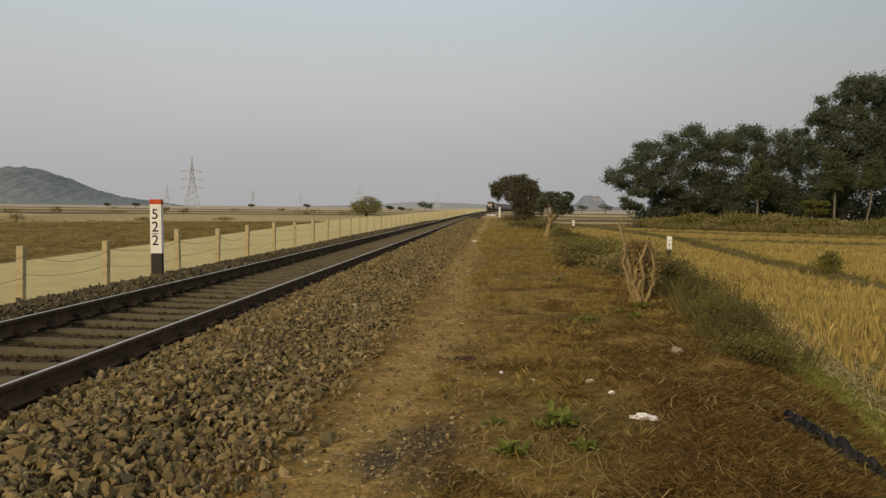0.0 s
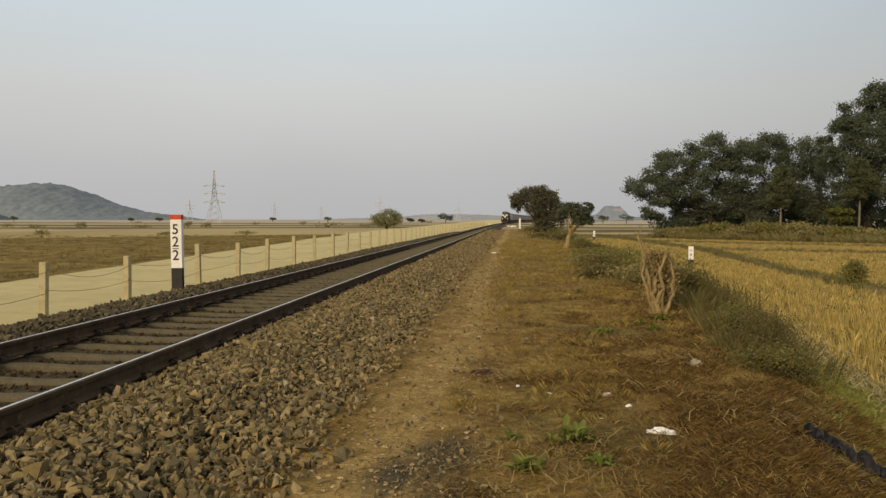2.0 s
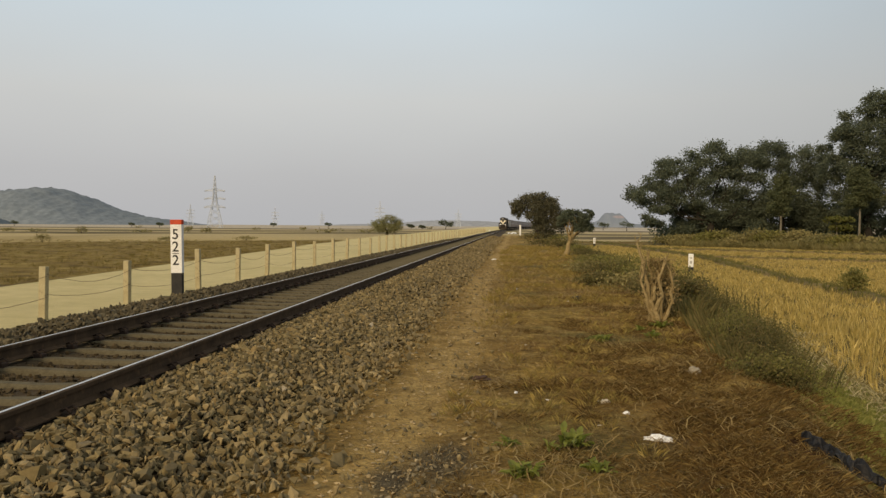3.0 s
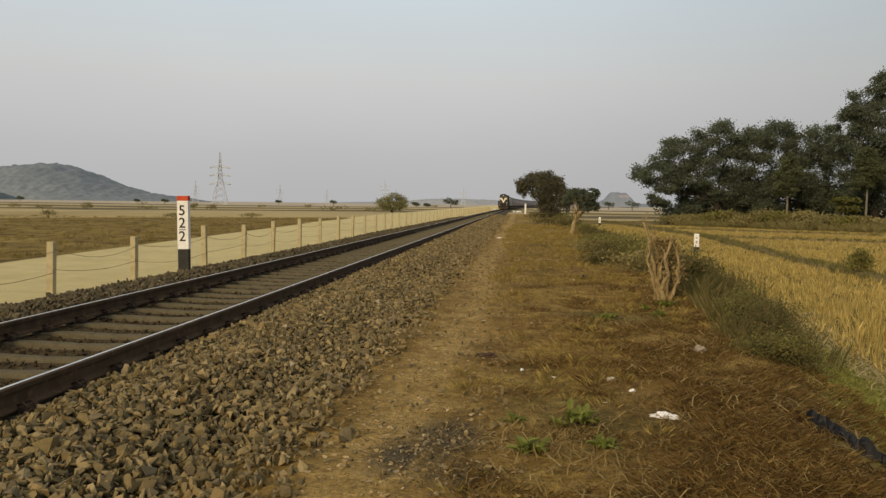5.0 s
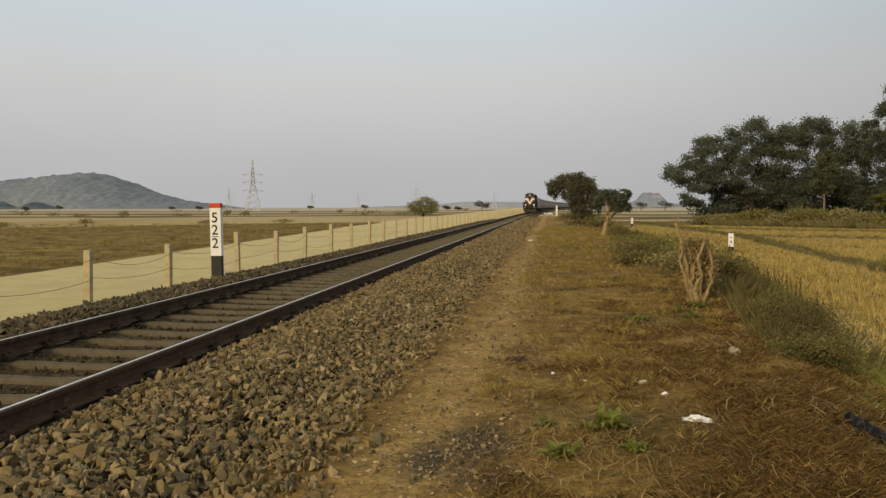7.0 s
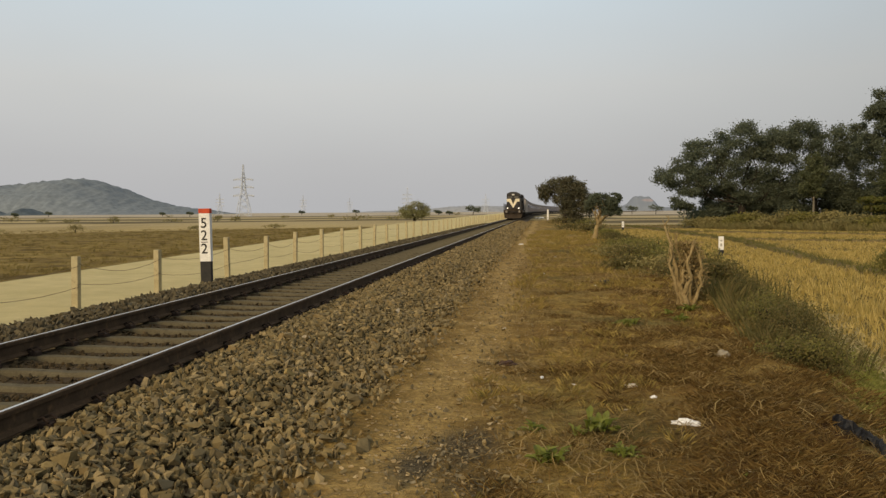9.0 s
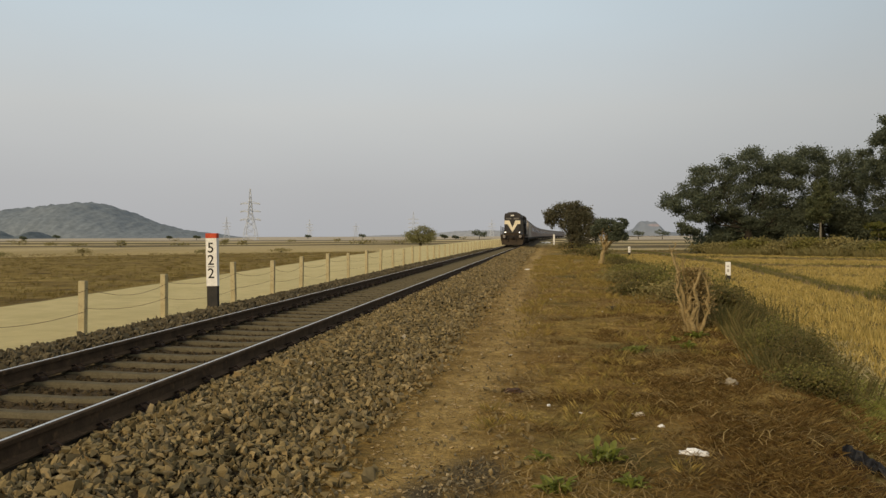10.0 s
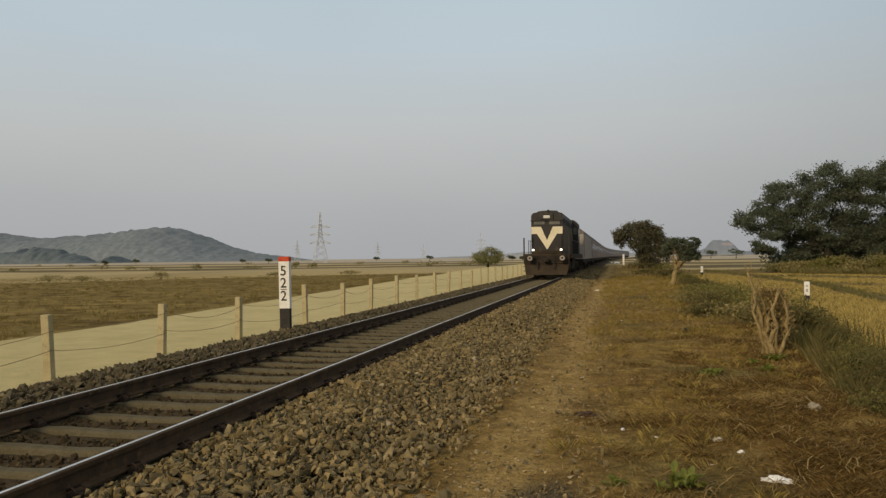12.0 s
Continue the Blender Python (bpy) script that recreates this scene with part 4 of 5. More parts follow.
        v += [(x - w * math.sin(a), y + w * math.cos(a), 0), (x + w * math.sin(a), y - w * math.cos(a), 0), (x + dx * 0.45 + w * 0.5, y + dy * 0.45, h * 0.65), (x + dx, y + dy, h)]
        f.append((k, k + 1, k + 2, k + 3))
    return np.array(v), np.array(f)


def on_ground(xy, dz=0.0):
    return np.array([(x, y, ground_z(x, y) + dz) for x, y in xy])


def stuff(name, variants, places, sizes, mat, label, upright=True):
    v, f = scatter(variants, places, sizes, upright)
    return tagged(part(name, array_mesh(name, v, f, mat), None), label, name.replace("_", " "), kind="stuff")


def make_stubble():
    tufts = [tuft(14, 0.45, 0.4, 0.055) for _ in range(9)]
    spots = []
    # rows of hills of rice, slightly askew to the railway
    for y0, y1, step in ((6, 26, 0.3), (26, 50, 0.36), (50, 112, 0.52)):
        y = y0
        while y < y1:
            x = slope_foot(y) + 0.25
            end = 10 + y * 0.52
            while x < end:
                spots.append((x + random.uniform(-0.07, 0.07), y + 0.22 * (x - 5) % step + random.uniform(-0.06, 0.06)))
                x += step
            y += step
    spots = [p for p in spots if noise.noise((p[0] * 0.35, p[1] * 0.35, 2)) > -0.5 and random.random() > 0.06 and not any(on_bund(*p)) and math.hypot(p[0] - 10.13, p[1] - 46.5) > 0.9 and math.hypot(p[0] - 10.75, p[1] - 105.5) > 1.3]
    p = on_ground(spots, -0.02)
    tall = np.array([1 + 0.5 * noise.noise((x * 0.7, y * 0.7, 6)) for x, y in spots])
    s = np.stack([RNG.uniform(0.13, 0.24, len(p)), RNG.uniform(0.13, 0.24, len(p)), tall * RNG.uniform(0.6, 1.2, len(p)) * np.interp(p[:, 1], (8, 22, 45, 110), (0.36, 0.3, 0.24, 0.16))], 1)
    s[:, :2] *= 1 + p[:, 1:2] / 80
    stuff("rice_stubble", tufts, p, s, M_STUBBLE, "golden cut rice stubble in the harvested paddy field")


BUNDS = (((12.0, 12.0), (12.8, 33.0), (13.4, 42.0), (15.6, 68.0), (15.1, 94.0), (13.0, 130.0)), ((15.8, 69.0), (30.0, 62.0), (60.0, 52.0)), ((15.0, 95.0), (26.0, 86.0), (44.0, 74.0)), ((9.0, 130.0), (14.0, 128.0), (40.0, 140.0)))


def on_bund(x, y):
    for line in BUNDS:
        for (x0, y0), (x1, y1) in zip(line, line[1:]):
            dx, dy = x1 - x0, y1 - y0
            t = min(1, max(0, ((x - x0) * dx + (y - y0) * dy) / (dx * dx + dy * dy)))
            if math.hypot(x - x0 - t * dx, y - y0 - t * dy) < 0.45:
                yield True


def make_bunds():
    for line in BUNDS:
        b = Build()
        spots = []
        for (x0, y0), (x1, y1) in zip(line, line[1:]):
            n = max(2, int(math.hypot(x1 - x0, y1 - y0) / 1.2))
            spots += [(x0 + (x1 - x0) * i / n, y0 + (y1 - y0) * i / n) for i in range(n)]
        spots.append(line[-1])
        rings = []
        for i, (x, y) in enumerate(spots):
            xa, ya = spots[max(i - 1, 0)]
            xb, yb = spots[min(i + 1, len(spots) - 1)]
            d = Vector((xb - xa, yb - ya, 0)).normalized()
            s = Vector((d.y, -d.x, 0))
            w, h = random.uniform(0.4, 0.6), random.uniform(0.14, 0.28)
            c = Vector((x + random.uniform(-0.1, 0.1), y, FIELD_R))
            rings += [c - s * w + Vector((0, 0, -0.1)), c - s * w * 0.5 + Vector((0, 0, h)), c + s * w * 0.5 + Vector((0, 0, h * 0.9)), c + s * w + Vector((0, 0, -0.1))]
        b.add(rings, [(i * 4 + k, i * 4 + k + 1, (i + 1) * 4 + k + 1, (i + 1) * 4 + k) for i in range(len(spots) - 1) for k in range(3)])
        tagged(part("field_bund", b, M_BUND, smooth_faces=True), "low earth bund with dry weeds between paddy fields", "bund", group="field bunds")
        p = np.array([(x + random.uniform(-0.6, 0.6), y + random.uniform(-0.6, 0.6), FIELD_R + 0.1) for x, y in spots for _ in range(16)])
        stuff("bund_weeds", [tuft(8, 0.4, 0.6) for _ in range(4)], p, RNG.uniform(0.1, 0.34, len(p)), M_BUNDWEED, "dry green weeds along a field bund")


M_BUND = worn("bund_earth", (0.11, 0.085, 0.04), (0.21, 0.155, 0.07), 1.5, 0.95, fine=25, relief=0.6)


def make_bush(name, x, y, w, h, n, size, mat, label, z=None, seed=0):
    return make_tree(name, pose(x, y, (ground_z(x, y) if z is None else z) - 0.05), h * 0.3, 0.025 + 0.01 * w, ((-w * 0.3, 0, h * 0.5, w * 0.4, w * 0.4, h * 0.32), (w * 0.3, 0.1, h * 0.55, w * 0.4, w * 0.4, h * 0.34), (0, -0.1, h * 0.72, w * 0.35, w * 0.35, h * 0.25)), n, size, mat, M_BARK, label, seed=seed, category="bush", clump=0.32)


def make_hedge():
    random.seed(40)
    for k in range(26):
        t = k / 25
        x, y = 22 + 34 * t, 114 - 40 * t + random.uniform(-2, 2)
        mat = (M_HEDGE, M_DRYBRUSH, M_HEDGE, M_LEAF_OLIVE)[k % 4]
        make_bush("hedge_bush", x, y, random.uniform(2.6, 3.8), random.uniform(1.6, 2.8), 1300, 0.17, mat, "scrubby olive and dry brush at the edge of the paddy", z=-1, seed=200 + k)["group"] = "hedge before the grove"
    p = np.array([(22 + 34 * t + random.uniform(-1, 1), 114 - 40 * t + random.uniform(-5, 1), FIELD_R) for t in np.linspace(0, 1, 1500)])
    stuff("hedge_grass", [tuft(10, 0.5, 0.5) for _ in range(4)], p, RNG.uniform(0.5, 1.2, len(p)), M_HEDGE, "rank dry grass at the foot of the hedge")


def make_bank_plants():
    random.seed(50)
    # straw lying on the bank
    n = 80000
    y = -1.0 + (RNG.random(n) ** 1.5) * 38
    x = np.array([RNG.uniform(-1.4, shoulder_edge(b) + 1.2) for b in y])
    keep = np.array([0.12 + smooth(-0.9, 0.7, a) > RNG.random() for a in x])
    p = on_ground(list(zip(x[keep], y[keep])), 0.008)
    strand = []
    for w, curl, rise, k in ((0.02, 0.22, 0.2, 0.1), (0.026, -0.3, 0.12, -0.15), (0.018, 0.12, 0.35, -0.1), (0.022, 0.35, 0.25, 0.3), (0.028, -0.12, 0.08, 0.05), (0.018, 0.28, 0.4, -0.25)):
        line = [(-0.5, 0, 0), (-0.2, curl * 0.75, rise * 0.8), (0.15, curl, rise), (0.45, k, rise * 0.2)]
        v = [(x, y + s * w, z) for x, y, z in line for s in (-1, 1)]
        strand.append((np.array(v), np.array([[0, 2, 3, 1], [2, 4, 5, 3], [4, 6, 7, 5]])))
    stuff("fallen_straw", strand, p, RNG.uniform(0.04, 0.15, len(p)), M_STRAW, "dry fallen grass and straw over the bank")
    # longer bleached stems tangled over the litter, in drifts
    n = 9000
    y = 4.0 + (RNG.random(n) ** 1.3) * 26
    x = np.array([RNG.uniform(-0.2, shoulder_edge(b) + 0.5) for b in y])
    keep = np.array([noise.noise((a * 0.9, b * 0.7, 21)) > RNG.uniform(-0.1, 0.6) for a, b in zip(x, y)])
    p = on_ground(list(zip(x[keep], y[keep])), 0.015)
    stuff("bleached_stems", strand, p, RNG.uniform(0.08, 0.24, len(p)) * np.interp(p[:, 1], (4, 14, 30), (0.8, 1.3, 1.8)), M_WITHERED, "bleached dry stems tangled over the bank")
    # matted clumps of dead grass
    n = 13000
    y = 2.8 + (RNG.random(n) ** 1.4) * 16
    x = np.array([RNG.uniform(-0.3, shoulder_edge(b) + 1.0) for b in y])
    keep = np.array([noise.noise((a * 1.6, b * 1.1, 9)) + 0.5 * smooth(0.2, 1.6, a) > RNG.uniform(0.0, 0.9) + 0.35 * smooth(7, 15, b) for a, b in zip(x, y)])
    p = on_ground(list(zip(x[keep], y[keep])), -0.006)
    stuff("matted_grass", [tuft(20, 1.8, 2.0, 0.03) for _ in range(10)], p, RNG.uniform(0.02, 0.065, len(p)), M_MAT, "matted clumps of dead brown grass on the bank")
    # standing dry grass
    n = 7000
    y = 2.6 + (RNG.random(n) ** 1.5) * 60
    x = np.array([RNG.uniform(-0.5, shoulder_edge(b) + 0.8) for b in y])
    keep = np.array([noise.noise((a * 0.8, b * 0.5, 4)) > RNG.uniform(-0.3, 0.5) + 0.4 * smooth(16, 7, b) for a, b in zip(x, y)])
    p = on_ground(list(zip(x[keep], y[keep])))
    stuff("dry_grass", [tuft(22, 1.1, 0.9, 0.007) for _ in range(8)], p, RNG.uniform(0.03, 0.11, len(p)) * np.interp(p[:, 1], (4, 10, 30), (0.7, 1.0, 1.5)), M_GOLDGRASS, "short dry brown grass on the bank")
    # weeds down the slope
    y = 8.9 + (RNG.random(3200) ** 1.3) * 70
    n = len(y)
    x = np.array([shoulder_edge(b) + RNG.normal() * 0.14 + 0.12 + abs(RNG.normal()) * (slope_foot(b) - shoulder_edge(b)) * float(np.interp(b, (8, 14, 24), (0.07, 0.15, 0.34))) for b in y])
    p = on_ground(list(zip(x, y)), -0.03)
    s = RNG.uniform(0.12, 0.36, n) * np.interp(y, (8.9, 10.2, 11.5, 18, 40), (0.4, 0.9, 1.1, 1.0, 1.0)) * np.array([1 + 0.6 * noise.noise((a * 1.1, b * 1.1, 1)) for a, b in zip(x, y)])
    stuff("slope_weeds", [tuft(26, 0.75, 0.5, 0.005) for _ in range(12)], p, s, M_WEED, "tall rough weeds down the side of the bank")
    # leafy stalks that stand out of the weeds
    stalks = []
    for _ in range(8):
        v, f, lean = [], [], random.uniform(-0.18, 0.18)
        for i in range(46):
            h = i / 45
            a, r, w = i * 2.4, 0.11 * (1.05 - h) + 0.015, 0.012 + 0.02 * (1 - h)
            cx, k = lean * h * h, len(v)
            dx, dy = math.cos(a), math.sin(a)
            v += [(cx, 0, h), (cx + dx * r * 0.5 - dy * w, dy * r * 0.5 + dx * w, h + 0.03), (cx + dx * r, dy * r, h + 0.05), (cx + dx * r * 0.5 + dy * w, dy * r * 0.5 - dx * w, h + 0.03)]
            f.append((k, k + 1, k + 2, k + 3))
        for i in range(4):
            k = len(v)
            v += [(lean * (i / 4) ** 2 - 0.006, 0, i / 4), (lean * (i / 4) ** 2 + 0.006, 0, i / 4), (lean * (i / 4 + 0.25) ** 2 + 0.005, 0, i / 4 + 0.25), (lean * (i / 4 + 0.25) ** 2 - 0.005, 0, i / 4 + 0.25)]
            f.append((k, k + 1, k + 2, k + 3))
        stalks.append((np.array(v), np.array(f)))
    y = 9.0 + RNG.random(190) ** 1.2 * 17
    x = np.array([shoulder_edge(b) + 0.2 + abs(RNG.normal()) * float(np.interp(b, (9, 14, 22), (0.15, 0.35, 0.7))) for b in y])
    stuff("leafy_stalks", stalks, on_ground(list(zip(x, y)), -0.02), RNG.uniform(0.3, 0.8, 190) * np.interp(y, (9, 10.5), (0.6, 1.0)), M_WEED, "upright leafy weed stalks along the edge of the bank")
    # low leafy green cover on the damp slope
    n = 46000
    y = 4.5 + RNG.random(n) * 17
    x = np.array([shoulder_edge(b) + 0.4 + RNG.random() * (slope_foot(b) - shoulder_edge(b) - 0.35) for b in y])
    keep = np.array([noise.noise((a * 1.3, b * 1.3, 12)) > RNG.uniform(-0.9, 0.35) for a, b in zip(x, y)])
    p = on_ground(list(zip(x[keep], y[keep])), -0.01)
    leaflet = [(np.array([(0, 0, 0), (0.3, 0.5, 0.55), (0, 1, 0.6), (-0.3, 0.5, 0.55)]), np.array([[0, 1, 2, 3]])), (np.array([(0, 0, 0), (0.25, 0.3, 0.9), (0, 0.5, 1.2), (-0.25, 0.3, 0.9)]), np.array([[0, 1, 2, 3]]))]
    stuff("creeping_weeds", leaflet + [tuft(6, 0.9, 0.9, 0.05) for _ in range(2)], p, RNG.uniform(0.02, 0.06, len(p)) * np.interp(p[:, 1], (5, 12), (0.8, 1.5)), M_GRASS, "low yellow-green weeds covering the damp slope")
    # cut straw thrown down along the edge of the field
    n = 5200
    y = 7.0 + RNG.random(n) * 16
    x = np.array([slope_foot(b) + 0.05 + RNG.normal() * 0.3 for b in y])
    keep = np.array([noise.noise((b * 0.8, a * 0.8, 3)) > RNG.uniform(-0.6, 0.3) for a, b in zip(x, y)])
    p = on_ground(list(zip(x[keep], y[keep])), 0.03)
    stuff("cut_straw", strand, p, RNG.uniform(0.12, 0.4, len(p)), M_STUBBLE_CUT, "pale cut rice straw thrown down along the field edge")
    # rough grass of the field beyond the road
    n = 6000
    y = 16 + RNG.random(n) ** 1.3 * 75
    x = np.array([road_far(b) - 0.5 - RNG.random() ** 1.3 * 60 for b in y])
    p = on_ground(list(zip(x, y)), -0.02)
    stuff("field_grass", [tuft(12, 1.3, 0.6, 0.024) for _ in range(5)], p, RNG.uniform(0.07, 0.2, n), M_FIELD_GRASS, "rough brown-olive grass of the fallow field")
    # leafy weeds standing on the slope
    for k in range(70):
        y = 8.9 + 13 * random.random() ** 1.2
        x = shoulder_edge(y) + random.uniform(0.12, 0.5) + 0.5 * random.random() * smooth(10, 14, y)
        make_bush("slope_weed", x, y, random.uniform(0.4, 0.8), random.uniform(0.3, 0.66) * (0.6 + 0.4 * smooth(8.9, 10.5, y)), 1000, 0.015, (M_WEED, M_WEED, M_LEAF_OLIVE, M_WEED)[k % 4], "leafy weed standing on the slope of the bank", seed=400 + k)["group"] = "weeds on the slope"
    # bushes along the edge of the bank
    for k, (x, y, w, h, mat) in enumerate(((3.6, 22, 1.7, 0.8, M_LEAF_OLIVE), (2.9, 24.5, 1.4, 0.7, M_WEED), (3.7, 27, 1.8, 0.75, M_LEAF_OLIVE), (3.1, 30, 1.5, 0.6, M_LEAF_OLIVE), (3.4, 18.5, 1.2, 0.65, M_WEED), (2.5, 27, 1.1, 0.5, M_DRYBRUSH), (2.3, 21.5, 0.9, 0.45, M_WEED), (3.3, 15.9, 0.8, 0.7, M_WEED), (3.6, 35, 1.6, 0.5, M_WEED), (4.2, 52, 1.4, 0.5, M_LEAF_OLIVE), (3.6, 60, 2.0, 0.7, M_WEED), (2.5, 64, 2, 0.7, M_WEED), (12.72, 31.4, 0.8, 1.15, M_LEAF_OLIVE), (3.9, 42, 1.3, 0.5, M_WEED), (3.0, 19.5, 1.2, 0.6, M_DRYBRUSH), (6.0, 98, 3, 1.2, M_LEAF_OLIVE), (2.2, 95, 2, 0.9, M_WEED))):
        make_bush("roadside_bush", x, y, w, h, (1500 if x > 10 else 1300) if y < 45 else 700, (0.05 if x > 10 else 0.036) if y < 45 else 0.08, mat, "low scrubby bush on the edge of the bank", seed=300 + k)["group"] = "bushes along the bank"
    # small fresh plants
    leafy = [(np.array([(0, 0.05, 0), (0.2, 0.4, h), (0, 0.45, h * 0.85), (-0.2, 0.4, h), (0.13, 0.8, h * 1.1), (0, 1.0, h * e), (-0.13, 0.8, h * 1.1)]), np.array([[0, 1, 4, 2], [0, 2, 6, 3], [2, 4, 5, 6]])) for h, e in ((0.3, 0.7), (0.5, 0.9), (0.75, 1.2), (0.45, 0.6))]
    for x, y, s, n in ((0.44, 5.72, 0.17, 46), (0.3, 5.6, 0.1, 16), (-0.02, 5.65, 0.12, 26), (0.09, 4.98, 0.17, 40), (0.55, 5.08, 0.13, 34), (1.17, 10.9, 0.2, 50), (1.95, 11.4, 0.17, 30), (1.9, 12.2, 0.16, 26), (1.3, 16.3, 0.14, 20), (2.35, 13.0, 0.2, 30), (1.2, 4.8, 0.05, 8)):
        spread = RNG.normal(size=(n, 2)) * s * 0.2
        p = np.array([(a, b, 0.0) for a, b in spread])
        v, f = scatter(leafy, p, RNG.uniform(s * 0.35, s * 0.8, n), True)
        tagged(part("green_weed", array_mesh("green_weed", v, f, M_LEAF_FRESH), None, at=pose(x, y, ground_z(x, y))), "small fresh green weed in the dry litter", "weed", group="green weeds on the bank")


def make_dead_shrub():
    """The pale, dry, branching stump on the edge of the bank."""
    random.seed(77)
    ob = tagged(new("dead_shrub"), "pale dry dead shrub with twisted upright stems", "dead shrub")
    ob.matrix_basis = pose(2.38, 13.7, ground_z(2.38, 13.7))
    # each stem: foot x, foot y, lean, height, thickness
    for x, y, lean, h, r in ((-0.04, 0, -0.05, 1.3, 0.036), (0.05, 0.02, 0.05, 1.0, 0.036), (-0.07, 0.03, -0.05, 0.95, 0.028), (0.09, -0.03, 0.09, 0.85, 0.026), (0.0, 0.05, 0.0, 1.1, 0.03), (0.03, -0.04, 0.0, 0.6, 0.042), (-0.05, -0.03, 0.02, 0.5, 0.042)):
        b, tips = Build(), []
        pts, p = [], Vector((x, y, -0.1))
        for i in range(9):
            pts.append(p.copy())
            p = p + Vector((lean * h / 8 + random.uniform(-0.06, 0.06), random.uniform(-0.05, 0.05), (h + 0.1) / 8))
        b.tube(pts, [r * (1.35 - 0.1 * i) * random.uniform(0.8, 1.25) for i in range(9)], 7)
        for q in pts[3:]:
            for size in (1.0, 0.6):
                limb(b, q, (random.uniform(-0.45, 0.55), random.uniform(-0.5, 0.5), random.uniform(0.6, 1.3)), random.uniform(0.08, 0.17) * size, 0.014 * size, 1, tips, 0.35)
        part("stem", b, M_BARK_PALE, ob, smooth_faces=True)
    n = 3200
    p = np.stack([RNG.normal(0.09, 0.13, n), RNG.normal(0.13, 0.1, n), RNG.uniform(0.02, 1.05, n)], 1)
    v, f = scatter(LEAVES, p, RNG.uniform(0.012, 0.036, n))
    part("dry_leaves", array_mesh("dry_leaves", v, f, M_WITHERED), None, ob, "withered brown leaves")


# ---- litter on the bank ----
def crumpled(name, x, y, sx, sy, sz, mat, label, category, seed, dz=0.0, turn=0.0):
    random.seed(seed)
    b = bmesh.new()
    bmesh.ops.create_icosphere(b, subdivisions=3, radius=1)
    for q in b.verts:
        k = 1 + 0.55 * noise.noise(q.co * 1.7 + Vector((seed, 0, 0))) + 0.3 * noise.noise(q.co * 4.2 + Vector((0, seed, 0)))
        q.co = Vector((q.co.x * k * sx, q.co.y * k * sy, max(q.co.z, -0.5) * k * sz))
    me = bpy.data.meshes.new(name)
    b.to_mesh(me)
    b.free()
    me.materials.append(mat)
    return tagged(part(name, me, None, at=pose(x, y, ground_z(x, y) + sz * 0.4 + dz, 0, 0, turn)), label, category)


def make_litter():
    plastic = worn("white_plastic_bag", (0.74, 0.75, 0.76), (0.86, 0.86, 0.86), 30, 0.45, relief=0.3)
    black = worn("black_plastic_sheet", (0.006, 0.006, 0.007), (0.012, 0.012, 0.014), 12, 0.55, relief=0.6)
    paper = worn("soiled_paper", (0.42, 0.36, 0.26), (0.66, 0.60, 0.50), 25, 0.85)
    grey = worn("grey_rock", (0.22, 0.19, 0.14), (0.33, 0.29, 0.22), 6, 0.9)
    crumpled("plastic_bag", 1.07, 5.92, 0.088, 0.04, 0.026, plastic, "crumpled white plastic bag on dry grass", "plastic bag", 4, turn=-12)
    v, n = [], 60
    for i in range(n + 1):
        t = i / n
        cx, cy = 2.19 + 0.42 * t + 0.06 * noise.noise((t * 6, 0, 2)), 6.25 - 1.3 * t
        w = 0.022 + 0.075 * abs(noise.noise((t * 5.3, 2, 0))) + 0.03 * math.sin(math.pi * t)
        for j in range(9):
            q = j / 4 - 1
            x, y = cx + q * w * 0.8 + 0.02 * noise.noise((t * 30, q * 3, 1)), cy + q * w * 0.6 + 0.02 * noise.noise((t * 30, q * 3, 6))
            fold = 0.06 * noise.noise((t * 10, q * 2.6, 4)) + 0.05 * noise.noise((t * 27, q * 6, 8))
            v.append((x, y, ground_z(x, y) + 0.02 + fold + 0.05 * (1 - q * q)))
    k = np.arange(len(v)).reshape(n + 1, 9)
    sheet = array_mesh("plastic_sheet", v, np.stack([k[:-1, :-1], k[:-1, 1:], k[1:, 1:], k[1:, :-1]], -1).reshape(-1, 4), black)
    ob = tagged(part("plastic_sheet", sheet, None), "torn rumpled black plastic sheet along the edge of the bank", "plastic sheet")
    ob.modifiers.new("thickness", "SOLIDIFY").thickness = 0.004
    crumpled("plastic_sheet", 1.42, 17.6, 0.16, 0.1, 0.05, black, "small black plastic scrap in the weeds", "plastic sheet", 8)
    crumpled("rock", 1.95, 8.75, 0.065, 0.06, 0.055, grey, "pale grey rock in the dry grass", "rock", 9)
    crumpled("paper_scrap", 0.82, 7.15, 0.06, 0.04, 0.02, paper, "soiled scrap of paper on the bank", "paper scrap", 10, turn=40)
    crumpled("paper_scrap", 0.96, 6.75, 0.025, 0.02, 0.015, plastic, "tiny white scrap on the bank", "paper scrap", 11)
    crumpled("dark_rag", -0.29, 8.0, 0.09, 0.05, 0.03, worn("dark_rag_cloth", (0.05, 0.03, 0.025), (0.09, 0.06, 0.05), 20, 0.95), "dark rag on the dry soil", "rag", 12)
    k = 20
    for x, y, s in ((-0.42, 10.6, 0.05), (0.06, 7.5, 0.06), (0.98, 8.75, 0.08), (1.27, 4.9, 0.025), (1.2, 17.2, 0.06), (1.75, 17.5, 0.06), (1.35, 11.9, 0.035), (0.35, 7.3, 0.04), (1.7, 8.0, 0.035), (0.7, 6.35, 0.03), (-0.1, 14.5, 0.06), (0.15, 20, 0.08), (-0.35, 33, 0.12), (-0.8, 38, 0.16), (0.55, 27, 0.09), (0.2, 10.4, 0.045)):
        k += 1
